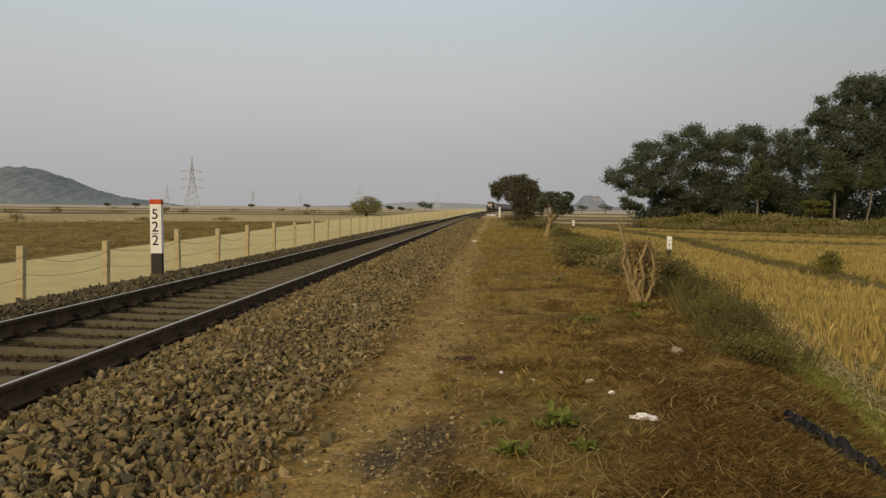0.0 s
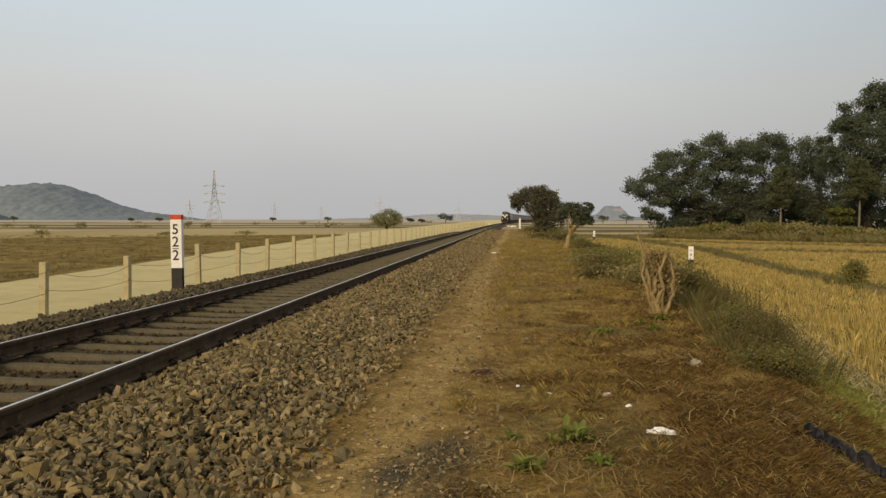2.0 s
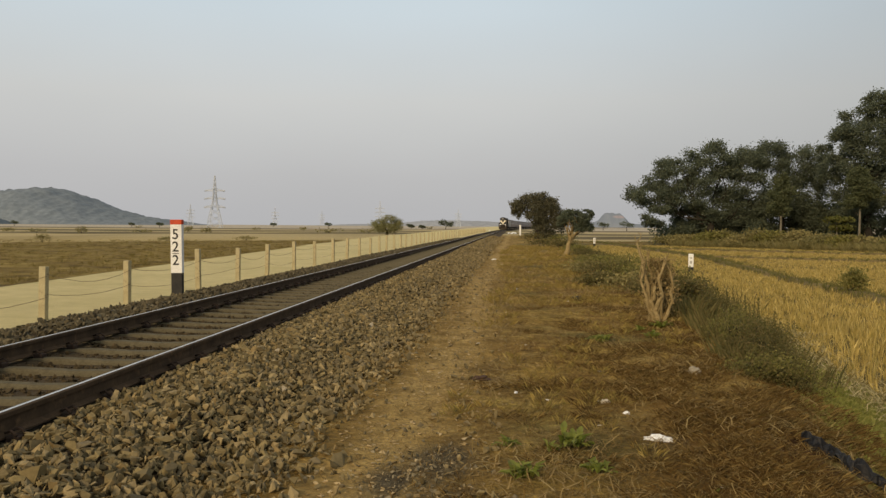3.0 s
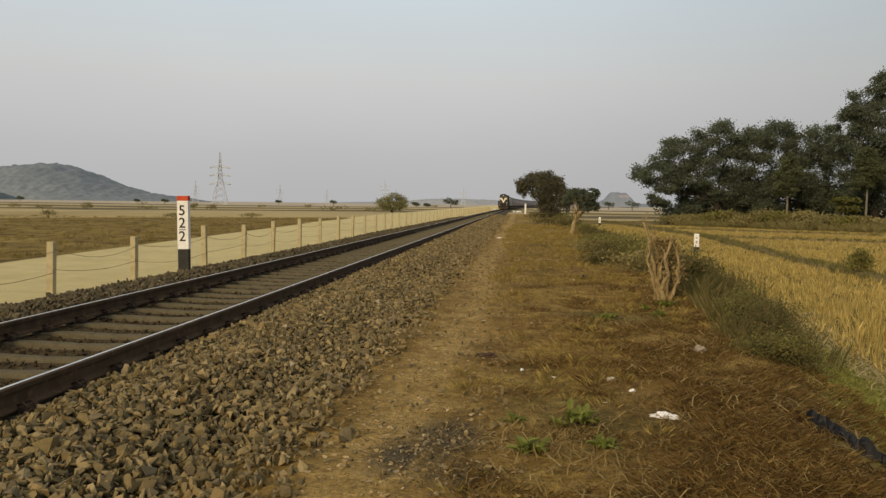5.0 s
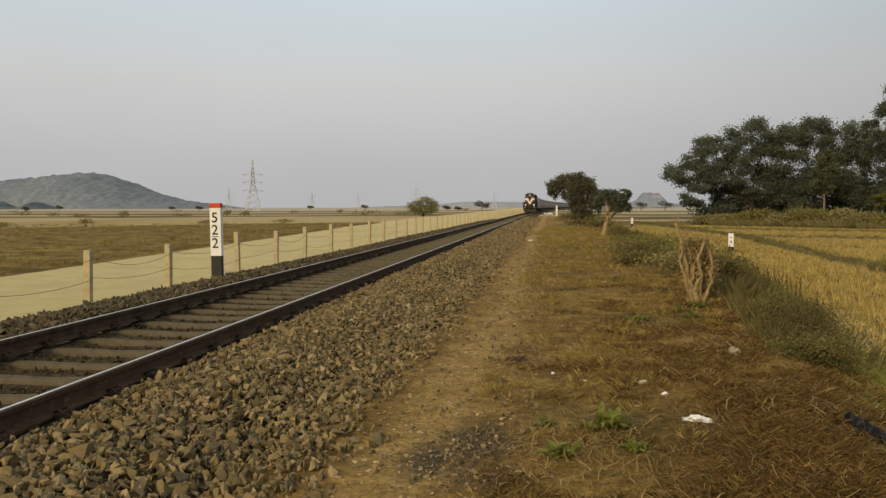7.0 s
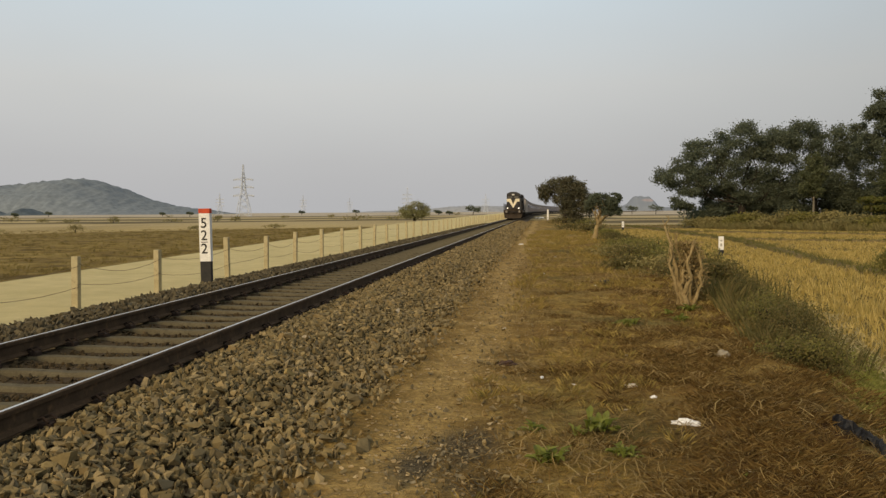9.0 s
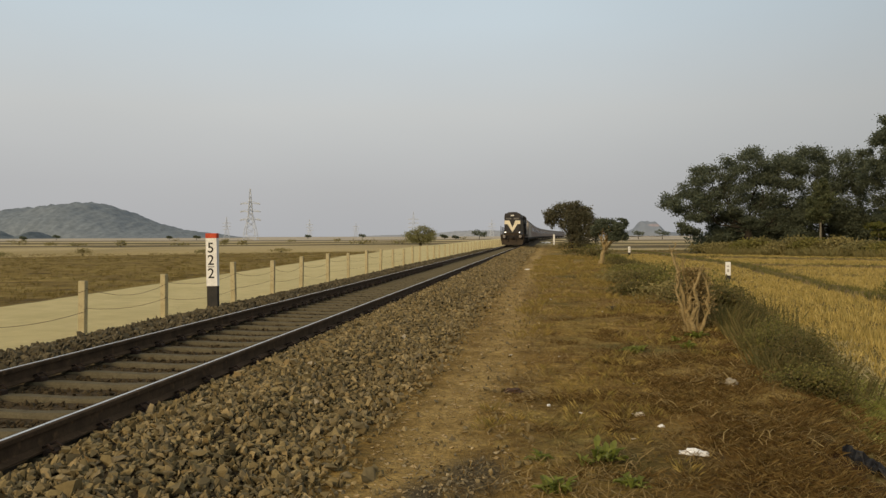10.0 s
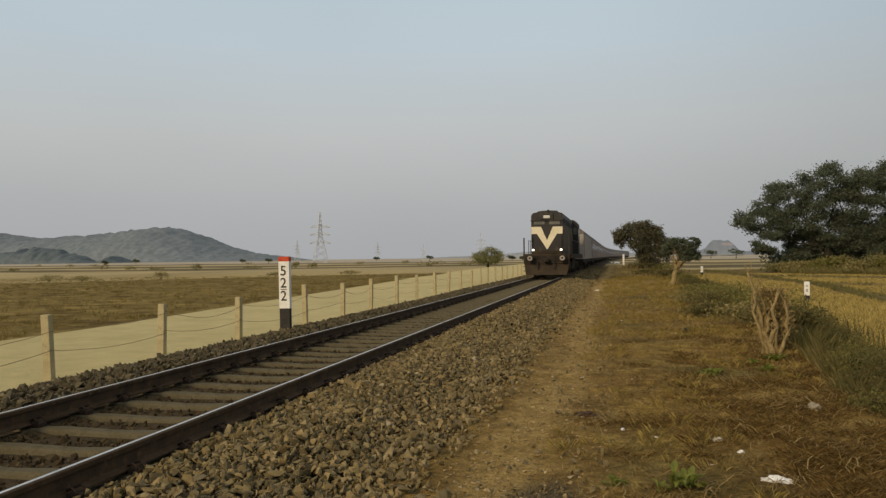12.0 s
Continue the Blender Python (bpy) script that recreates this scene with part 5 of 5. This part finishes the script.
        crumpled("paper_scrap", x, y, s * 0.7, s * 0.3, s * 0.16, plastic if k % 3 else paper, "small pale scrap of litter on the bank", "paper scrap", k, turn=k * 37)["group"] = "litter scraps"
    # loose pale stones strewn over the path
    n = 6000
    y = 2.4 + RNG.random(n) ** 1.6 * 30
    x = RNG.normal(-0.75, 0.5, n)
    keep = (x > -1.3) & (x < 1.5)
    p = on_ground(list(zip(x[keep], y[keep])), 0.004)
    r = 0.004 + 0.022 * RNG.random(len(p)) ** 3
    v, f = scatter(STONES, p, np.stack([r * 1.3, r * 1.1, r * 0.6], 1))
    tagged(part("path_gravel", array_mesh("path_gravel", v, f, M_PATHSTONE), None), "loose gravel strewn over the trodden path", "gravel", kind="stuff")
    # two patches of dark grey chippings on the path
    for cx, cy, r in ((-0.72, 4.9, 0.2), (-0.42, 5.25, 0.2), (-0.4, 4.6, 0.25)):
        n = 170
        p = on_ground([(cx + RNG.normal() * r * 0.7, cy + RNG.normal() * r * 1.5) for _ in range(n)], 0.006)
        v, f = scatter(STONES, p, 0.004 + 0.02 * RNG.random(n) ** 2.6)
        tagged(part("grey_chippings", array_mesh("grey_chippings", v, f, M_CHIP), None), "patch of dark grey stone chippings on the path", "gravel", kind="stuff")


M_CHIP = scattered("grey_chipping", ((0.09, 0.075, 0.048), (0.15, 0.125, 0.08), (0.24, 0.20, 0.13)), 0.85, "island", 30)


ODD_STONES = ((-2.16, 6.91, 0.055, "ochre", "ochre-stained stone lying on the ballast"), (-1.99, 7.01, 0.045, "pale", "pale stone lying on the ballast"), (-2.01, 11.64, 0.07, "pale", "large pale stone lying on the ballast"), (-1.62, 5.4, 0.04, "ochre", "ochre-stained stone lying on the ballast"), (-2.5, 8.6, 0.04, "pale", "pale stone lying on the ballast"))


def make_odd_stones():
    ochre = worn("ochre_stained_stone", (0.30, 0.22, 0.09), (0.42, 0.32, 0.15), 25, 0.9)
    pale = worn("pale_stone", (0.30, 0.26, 0.19), (0.40, 0.35, 0.27), 25, 0.9)
    for x, y, s, mat, label in ODD_STONES:
        v, f = scatter(STONES, [(0, 0, 0)], [s])
        u = x - TRACK_X
        tagged(part("loose_stone", array_mesh("loose_stone", v, f, ochre if mat == "ochre" else pale), None, at=pose(x, y, ballast_top(u) + 0.06)), label, "stone", group="loose stones on the ballast")


# ---- pylons and hills in the distance ----
def make_pylon(x, y, h):
    p = tagged(new("power_pylon"), "lattice steel power pylon standing on the far plain", "pylon", group="power pylons")
    p.matrix_basis = pose(x, y, -1, 0, 0, 8)
    r = 0.0062 * h + 0.02

    def half(z):
        return 1.2 * h * (0.10 - 0.075 * smooth(0, 0.62 * h, z) if z < 0.62 * h else 0.025 - 0.02 * (z - 0.62 * h) / (0.38 * h))
    levels = [h * k for k in (0, 0.12, 0.24, 0.36, 0.46, 0.55, 0.62, 0.7, 0.78, 0.86, 1.0)]
    for sx in (-1, 1):
        for sy in (-1, 1):
            part("leg", Build().tube([(sx * half(z), sy * half(z), z) for z in levels], r, 4), M_STEEL, p)
    b = Build()
    for z0, z1 in zip(levels, levels[1:]):
        a, c = half(z0), half(z1)
        for s in (-1, 1):
            b.tube([(-a, s * a, z0), (c, s * c, z1)], r * 0.6, 3)
            b.tube([(a, s * a, z0), (-c, s * c, z1)], r * 0.6, 3)
            b.tube([(s * a, -a, z0), (s * c, c, z1)], r * 0.6, 3)
    part("bracing", b, M_STEEL, p)
    for z, w in ((0.40, 0.2), (0.56, 0.195), (0.71, 0.19)):
        for s in (-1, 1):
            b = Build().tube([(s * half(h * z), 0, h * z), (s * w * h, 0, h * (z + 0.005))], [r * 2.0, r * 1.5], 4)
            b.tube([(s * half(h * z), 0, h * (z + 0.04)), (s * w * h, 0, h * (z + 0.005))], [r, r * 0.7], 4)
            b.tube([(s * w * h * 0.62, 0, h * (z + 0.004)), (s * w * h, 0, h * (z - 0.002))], [r * 1.6, r * 2.4], 5)
            part("cross_arm", b, M_STEEL, p)
    return p


def make_pylons():
    place = [(-191.5, 512, 34), (-487, 1200, 33), (-163, 1000, 33), (-400, 1350, 32), (-390, 1650, 32), (-95, 1450, 33)]
    for x, y, h in place:
        make_pylon(x, y, h)


def hill(name, cx, cy, bumps, depth, span, mat, label, rough=0.08, lumps=0.0):
    """A far hill: bumps (offset, height, width) along a ridge, falling off to the front and back."""
    n, k = 420, 46
    v = []
    for j in range(k + 1):
        d = -1 + 2 * j / k
        y = cy + d * depth
        for i in range(n + 1):
            x = -span + 2 * span * i / n
            z = sum(h * math.exp(-((x - o) / w) ** 2) for o, h, w in bumps) * (1 - d * d) ** 0.8
            z *= 1 + rough * noise.noise((x * 0.02, y * 0.02, cx))
            z += smooth(0, 15, z) * (2.4 * noise.noise((x * 0.05, y * 0.03, 1)) + 2.2 * noise.noise((x * 0.1, y * 0.04, 4)) + lumps * noise.noise((x * 0.085, y * 0.02, 7)) + lumps * 0.6 * noise.noise((x * 0.21, y * 0.03, 2)))
            v.append((cx + x, y, z - 3))
    i = np.arange(len(v)).reshape(k + 1, n + 1)
    f = np.stack([i[:-1, :-1], i[:-1, 1:], i[1:, 1:], i[1:, :-1]], -1).reshape(-1, 4)
    me = array_mesh(name, v, f, mat)
    me.polygons.foreach_set("use_smooth", [True] * len(me.polygons))
    return tagged(part(name, me, None), label, "hill", kind="structure")


def make_hills():
    heights = (41, 43, 46, 53, 60, 62, 61, 57, 47, 47, 38, 53, 46, 52, 52, 60, 63, 51, 35, 21, 13, 10, 2)
    hill("backdrop_wooded_hill", -1180, 1900, [(-820 + 55 * k, q, 46) for k, q in enumerate(heights)], 260, 1000, M_HILL, "wooded hill far across the plain, blue-green with painted haze", lumps=3.6)
    hill("backdrop_woods", -1330, 1500, [(-260 + 60 * k, 24 + 7 * math.sin(k * 2.1), 42) for k in range(9)] + [(323, 15, 16)], 60, 420, M_WOODS, "dark belt of woods at the foot of the hill, haze in its colour", lumps=4.5)
    hill("backdrop_mesa", 304, 2500, ((-22, 21, 14), (0, 18, 14), (22, 21, 14), (0, 21, 58), (-100, 13, 70), (130, 12, 90)), 150, 420, M_MESA, "hill with a flat quarried top, painted pale for haze", rough=0.02)
    hill("backdrop_low_hills", -330, 3600, ((-60, 18, 130), (120, 19, 160), (330, 15, 200), (-330, 9, 200)), 200, 1000, M_HILL_FAR, "low hills on the horizon, haze put into their colour")


# ---- the train ----
M_LOCO = worn("dark_locomotive_paint", (0.016, 0.016, 0.019), (0.034, 0.031, 0.03), 1.2, 0.55, stain=(0.10, 0.075, 0.05), stain_at=(0.58, 0.8), relief=0.08)
M_CREAM = worn("cream_paint", (0.68, 0.62, 0.46), (0.78, 0.71, 0.55), 2, 0.55, relief=0.05)
M_GRIME = worn("brake_dust_grime", (0.03, 0.024, 0.018), (0.062, 0.047, 0.033), 1.5, 0.9, relief=0.3)
M_DOOR = worn("dusty_hood_door", (0.06, 0.046, 0.028), (0.135, 0.1, 0.06), 1.6, 0.7, relief=0.1)
M_IRON = worn("dark_running_gear", (0.02, 0.018, 0.016), (0.05, 0.042, 0.036), 3, 0.8, 0.2)
M_CAB_GLASS = worn("dull_cab_glass", (0.09, 0.09, 0.085), (0.19, 0.185, 0.17), 2, 0.15, relief=0.02)
M_COACH_GREY = worn("dusty_silver_coach", (0.30, 0.275, 0.25), (0.38, 0.35, 0.32), 0.8, 0.6, stain=(0.22, 0.19, 0.165), relief=0.05)
M_COACH_RED = worn("dusty_maroon_coach", (0.19, 0.125, 0.12), (0.26, 0.18, 0.17), 0.8, 0.6, relief=0.05)
M_COACH_PINK = worn("dusty_rose_grey_coach", (0.20, 0.155, 0.14), (0.26, 0.205, 0.185), 0.8, 0.6, relief=0.05)
M_COACH_PALE = worn("dusty_pale_band", (0.26, 0.215, 0.195), (0.33, 0.28, 0.255), 0.8, 0.6, relief=0.05)
M_ROOF = worn("grey_coach_roof", (0.13, 0.115, 0.105), (0.19, 0.17, 0.155), 0.8, 0.7)
M_GLASS_DARK = worn("dark_coach_window", (0.03, 0.03, 0.035), (0.06, 0.06, 0.065), 2, 0.2, relief=0.0)


def glow(name, colour, strength):
    m, n, l, b = base_material(name, 0.3)
    b.inputs["Base Color"].default_value = (*colour, 1)
    b.inputs["Emission Color"].default_value = (*colour, 1)
    b.inputs["Emission Strength"].default_value = strength
    return m


M_LAMP = glow("lit_lamp", (1.0, 0.97, 0.9), 2.5)
M_HEADLAMP = glow("headlamp_glass", (0.55, 0.54, 0.5), 0.1)


def bogie(parent, y, gauge_half=0.87, axles=(-1.9, 0, 1.9), r=0.54):
    b = Build()
    for s in (-1, 1):
        b.box(s * 1.08 - 0.07, y + axles[0] - 0.6, 0.5, s * 1.08 + 0.07, y + axles[-1] + 0.6, 0.85, 0.03)
        for a in axles:
            b.box(s * 1.12 - 0.1, y + a - 0.2, 0.38, s * 1.12 + 0.1, y + a + 0.2, 0.72, 0.03)
    frame_part = part("bogie", b, M_GRIME, parent)
    for a in axles:
        for s in (-1, 1):
            w = Build().tube([(s * (gauge_half - 0.06), y + a, r), (s * (gauge_half + 0.07), y + a, r)], r, 18)
            part("wheel", w, M_IRON, frame_part)
    return frame_part


def rounded(w, z0, z1, r, n=5):
    """A section of width 2w with rounded upper corners."""
    out = [(-w, z0), (w, z0)]
    for k in range(n + 1):
        a = math.pi / 2 * k / n
        out.append((w - r + r * math.cos(a), z1 - r * 0.8 + r * 0.8 * math.sin(a)))
    for k in range(n + 1):
        a = math.pi / 2 + math.pi / 2 * k / n
        out.append((-w + r + r * math.cos(a), z1 - r * 0.8 + r * 0.8 * math.sin(a)))
    return out


LOCO_LENGTH = 18.6


def make_locomotive():
    """Origin at the middle on the rail; the front looks along -y."""
    lo = tagged(new("diesel_locomotive"), "dark diesel locomotive, cream V on its front, headlights lit", "locomotive")
    F = -LOCO_LENGTH / 2
    b = Build().box(-1.45, F + 0.55, 1.12, 1.45, -F - 0.3, 1.42, 0.03)
    part("footplate", b, M_GRIME, lo)
    hood = Build().prism(rounded(0.97, 1.42, 4.0, 0.34), F + 1.0, F + 12.6)
    part("hood", hood, M_LOCO, lo)
    cab = Build().prism(rounded(1.36, 1.42, 4.0, 0.5), F + 12.6, F + 15.4)
    cab_part = part("cab", cab, M_LOCO, lo)
    for s in (-1, 1):
        part("cab_window", Build().box(s * 1.365 - 0.01, F + 13.1, 2.7, s * 1.365 + 0.01, F + 13.8, 3.35), M_CAB_GLASS, cab_part)
        part("cab_window", Build().box(s * 1.365 - 0.01, F + 14.1, 2.7, s * 1.365 + 0.01, F + 14.9, 3.35), M_CAB_GLASS, cab_part)
        part("front_window", Build().box(s * 1.16 - 0.13, F + 12.585, 2.9, s * 1.16 + 0.13, F + 12.605, 3.4), M_CAB_GLASS, cab_part)
    part("rear_hood", Build().prism(rounded(0.97, 1.42, 3.7, 0.4), F + 15.4, F + 16.7), M_LOCO, lo)
    # nose details
    v = Build()
    y = F + 0.99
    for s in (-1, 1):
        v.add([(s * 0.96, y, 3.10), (s * 0.96, y, 2.66), (s * 0.62, y, 2.66), (0, y, 1.68), (0, y, 2.26), (s * 0.36, y, 3.10)], [(0, 1, 2, 5), (2, 3, 4, 5)])
        k = len(v.v) - 6
        v.add([(a, y + 0.012, c) for a, _, c in v.v[k:k + 6]], [(0, 1, 2, 5), (2, 3, 4, 5)])
    part("v_stripe", v, M_CREAM, lo, "broad cream V stripe")
    part("front_badge", Build().box(-0.2, y - 0.012, 2.62, 0.2, y + 0.004, 2.98, 0.005), M_LOCO, lo)
    for s in (-1, 1):
        part("window", Build().box(s * 0.47 - 0.33, y - 0.012, 3.24, s * 0.47 + 0.33, y + 0.01, 3.44, 0.004), M_CAB_GLASS, lo, "dull front window")
        lamp = Build().tube([(s * 0.86, y - 0.06, 1.66), (s * 0.86, y + 0.02, 1.66)], 0.075, 14)
        part("headlight", lamp, M_LAMP, lo, "lit round headlight")
        part("headlight_hood", Build().tube([(s * 0.86, y - 0.045, 1.66), (s * 0.86, y + 0.03, 1.66)], 0.125, 14), M_IRON, lo)
    part("head_lamp", Build().box(-0.2, y - 0.10, 3.62, 0.2, y + 0.1, 3.80, 0.04), M_HEADLAMP, lo, "pale twin headlamp box")
    part("lamp_housing", Build().box(-0.42, y - 0.06, 3.52, 0.42, y + 0.9, 3.92, 0.05), M_LOCO, lo)
    part("horn", Build().tube([(0.1, y + 0.3, 4.0), (0.1, y + 0.3, 4.05), (0.1, y - 0.05, 4.08)], [0.04, 0.04, 0.08], 8), M_IRON, lo)
    part("visor", Build().box(-1.0, y - 0.10, 3.46, 1.0, y + 0.02, 3.52, 0.01), M_LOCO, lo)
    part("radiator_fan", Build().tube([(0, F + 2.6, 4.05), (0, F + 2.6, 4.16)], 0.55, 18), M_IRON, lo)
    part("roof_hatch", Build().box(-0.62, F + 1.5, 3.97, 0.62, F + 4.4, 4.1, 0.04), M_LOCO, lo)
    part("sand_box", Build().box(-0.95, F + 0.62, 1.42, 0.95, F + 0.98, 1.62, 0.03), M_GRIME, lo)
    part("exhaust", Build().box(-0.25, F + 5.2, 3.95, 0.25, F + 6.4, 4.12, 0.03), M_IRON, lo)
    # buffer beam, buffers, coupling, cattle guard
    part("buffer_beam", Build().box(-1.4, F + 0.42, 0.82, 1.4, F + 0.62, 1.40, 0.02), M_GRIME, lo)
    part("beam_plate", Build().box(-1.30, F + 0.405, 0.92, 1.30, F + 0.42, 1.30), M_IRON, lo)
    for s in (-1, 1):
        part("brake_hose", Build().tube([(s * 0.5, F + 0.4, 0.95), (s * 0.52, F + 0.22, 0.8), (s * 0.5, F + 0.2, 0.5)], 0.035, 6), M_IRON, lo)
        part("buffer", Build().tube([(s * 0.98, F + 0.45, 1.16), (s * 0.98, F + 0.06, 1.16), (s * 0.98, F + 0.05, 1.16), (s * 0.98, F, 1.16)], [0.10, 0.10, 0.22, 0.21], 14), M_IRON, lo)
        part("buffer_face", Build().tube([(s * 0.98, F + 0.002, 1.16), (s * 0.98, F - 0.006, 1.16)], 0.15, 14), M_COACH_GREY, lo)
        part("buffer_centre", Build().tube([(s * 0.98, F, 1.16), (s * 0.98, F - 0.012, 1.16)], 0.07, 12), M_IRON, lo)
        part("nose_handrail", Build().tube([(s * 0.9, y + 0.02, 1.85), (s * 0.9, y - 0.07, 1.88), (s * 0.9, y - 0.07, 2.5), (s * 0.9, y + 0.02, 2.53)], 0.02, 6), M_GRIME, lo)
        for k in range(9):
            part("stanchion", Build().tube([(s * 1.40, F + 3.4 + k * 1.1, 1.4), (s * 1.40, F + 3.4 + k * 1.1, 2.3)], 0.02, 5), M_LOCO, lo)
        part("roof_edge_rail", Build().tube([(s * 0.86, F + 1.2, 3.95), (s * 0.86, F + 12.4, 3.95)], 0.03, 5), M_GRIME, lo)
        for k in range(5):
            part("air_grille", Build().box(s * 0.98 - 0.012, F + 1.75 + k * 2.2, 3.28, s * 0.98 + 0.012, F + 2.75 + k * 2.2, 3.6, 0.004), M_IRON, lo)
        part("handrail", Build().tube([(s * 1.38, F + 0.55, 1.35), (s * 1.38, F + 0.55, 2.42)], 0.045, 6), M_LOCO, lo)
        part("handrail", Build().tube([(s * 1.40, F + 3.4, 2.30), (s * 1.40, F + 12.4, 2.30)], 0.022, 6), M_LOCO, lo)
        steps = Build()
        for z in (0.35, 0.62, 0.9):
            steps.box(s * 1.28 - 0.16, F + 0.55, z, s * 1.28 + 0.16, F + 0.85, z + 0.04)
        part("steps", steps, M_IRON, lo)
    part("coupling", Build().box(-0.16, F - 0.02, 0.92, 0.16, F + 0.5, 1.14, 0.04), M_IRON, lo)
    guard = Build()
    guard.add([(-1.38, F + 0.5, 0.82), (1.38, F + 0.5, 0.82), (1.22, F + 0.12, 0.14), (-1.22, F + 0.12, 0.14), (-1.38, F + 0.56, 0.82), (1.38, F + 0.56, 0.82), (1.22, F + 0.18, 0.14), (-1.22, F + 0.18, 0.14)], [(0, 1, 2, 3), (7, 6, 5, 4), (0, 4, 5, 1), (3, 2, 6, 7), (0, 3, 7, 4), (1, 5, 6, 2)])
    part("cattle_guard", guard, M_GRIME, lo, "dusty sloping cattle guard")
    part("fuel_tank", Build().box(-1.2, -1.9, 0.35, 1.2, 1.9, 1.1, 0.1), M_GRIME, lo)
    for k in range(9):
        for s in (-1, 1):
            part("hood_door", Build().box(s * 0.975 - 0.008, F + 1.6 + k * 1.2, 1.6, s * 0.975 + 0.008, F + 2.65 + k * 1.2, 3.2, 0.004), M_DOOR, lo)
    bogie(lo, F + 4.0)
    bogie(lo, -F - 4.0)
    return lo


COACH_LENGTH, COACH_GAP = 22.3, 0.7


def make_coach(paint, band, label, windows=True):
    c = tagged(new("passenger_coach"), label, "coach", group="coaches of the train")
    H = COACH_LENGTH / 2
    part("body", Build().box(-1.55, -H, 1.0, 1.55, H, 3.1, 0.06), paint, c)
    part("roof", Build().prism([(-1.55, 3.1), (1.55, 3.1), (1.45, 3.4), (1.1, 3.66), (0.5, 3.78), (-0.5, 3.78), (-1.1, 3.66), (-1.45, 3.4)], -H, H), M_ROOF, c)
    for s in (-1, 1):
        part("side_band", Build().box(s * 1.555 - 0.006, -H + 0.06, 1.9, s * 1.555 + 0.006, H - 0.06, 2.85), band, c)
        if windows:
            for k in range(10):
                y = -H + 2.6 + k * 1.9
                part("window", Build().box(s * 1.562 - 0.01, y - 0.5, 2.05, s * 1.562 + 0.01, y + 0.5, 2.65), M_GLASS_DARK, c)
        for y in (-H + 0.9, H - 0.9):
            part("door", Build().box(s * 1.562 - 0.012, y - 0.38, 1.2, s * 1.562 + 0.012, y + 0.38, 2.95), M_COACH_RED, c)
        part("underframe_box", Build().box(s * 1.0 - 0.3, -3, 0.45, s * 1.0 + 0.3, 3, 1.0, 0.04), M_IRON, c)
    part("skirt", Build().box(-1.5, -H + 0.1, 0.72, 1.5, H - 0.1, 1.0, 0.02), M_IRON, c)
    part("gangway", Build().box(-0.7, -H - 0.3, 1.1, 0.7, -H, 3.1, 0.05), M_IRON, c)
    bogie(c, -H + 3.6, axles=(-1.3, 1.3), r=0.46)
    bogie(c, H - 3.6, axles=(-1.3, 1.3), r=0.46)
    return c


TRAIN = []


def make_train():
    TRAIN.append((make_locomotive(), LOCO_LENGTH / 2))
    at = LOCO_LENGTH + COACH_GAP
    van = make_coach(M_COACH_GREY, M_COACH_GREY, "dusty silver-grey luggage van behind the locomotive", windows=False)
    TRAIN.append((van, at + COACH_LENGTH / 2))
    grey = make_coach(M_COACH_PINK, M_COACH_PALE, "dusty rose-grey passenger coach with dark windows")
    first = True
    for k in range(16):
        at += COACH_LENGTH + COACH_GAP
        c = grey if first else copy_thing(grey, Matrix())
        first = False
        TRAIN.append((c, at + COACH_LENGTH / 2))


def front_at(t):
    """Where the train's front stands along the line: a steady run towards the camera."""
    return 49.5 + 24.5 * (12.0 - t)


def motions():
    for thing, back in TRAIN:
        walk(thing, [(t, track_pose(front_at(t) + back)) for t in (0, 1, 2, 3, 4, 5, 6, 7, 8, 9, 10, 11, 12)])


make_hills()
make_pylons()
make_trees()
make_hedge()
make_bunds()
make_stubble()
make_bank_plants()
make_dead_shrub()
make_litter()
make_odd_stones()
make_train()
make_stones()
motions()
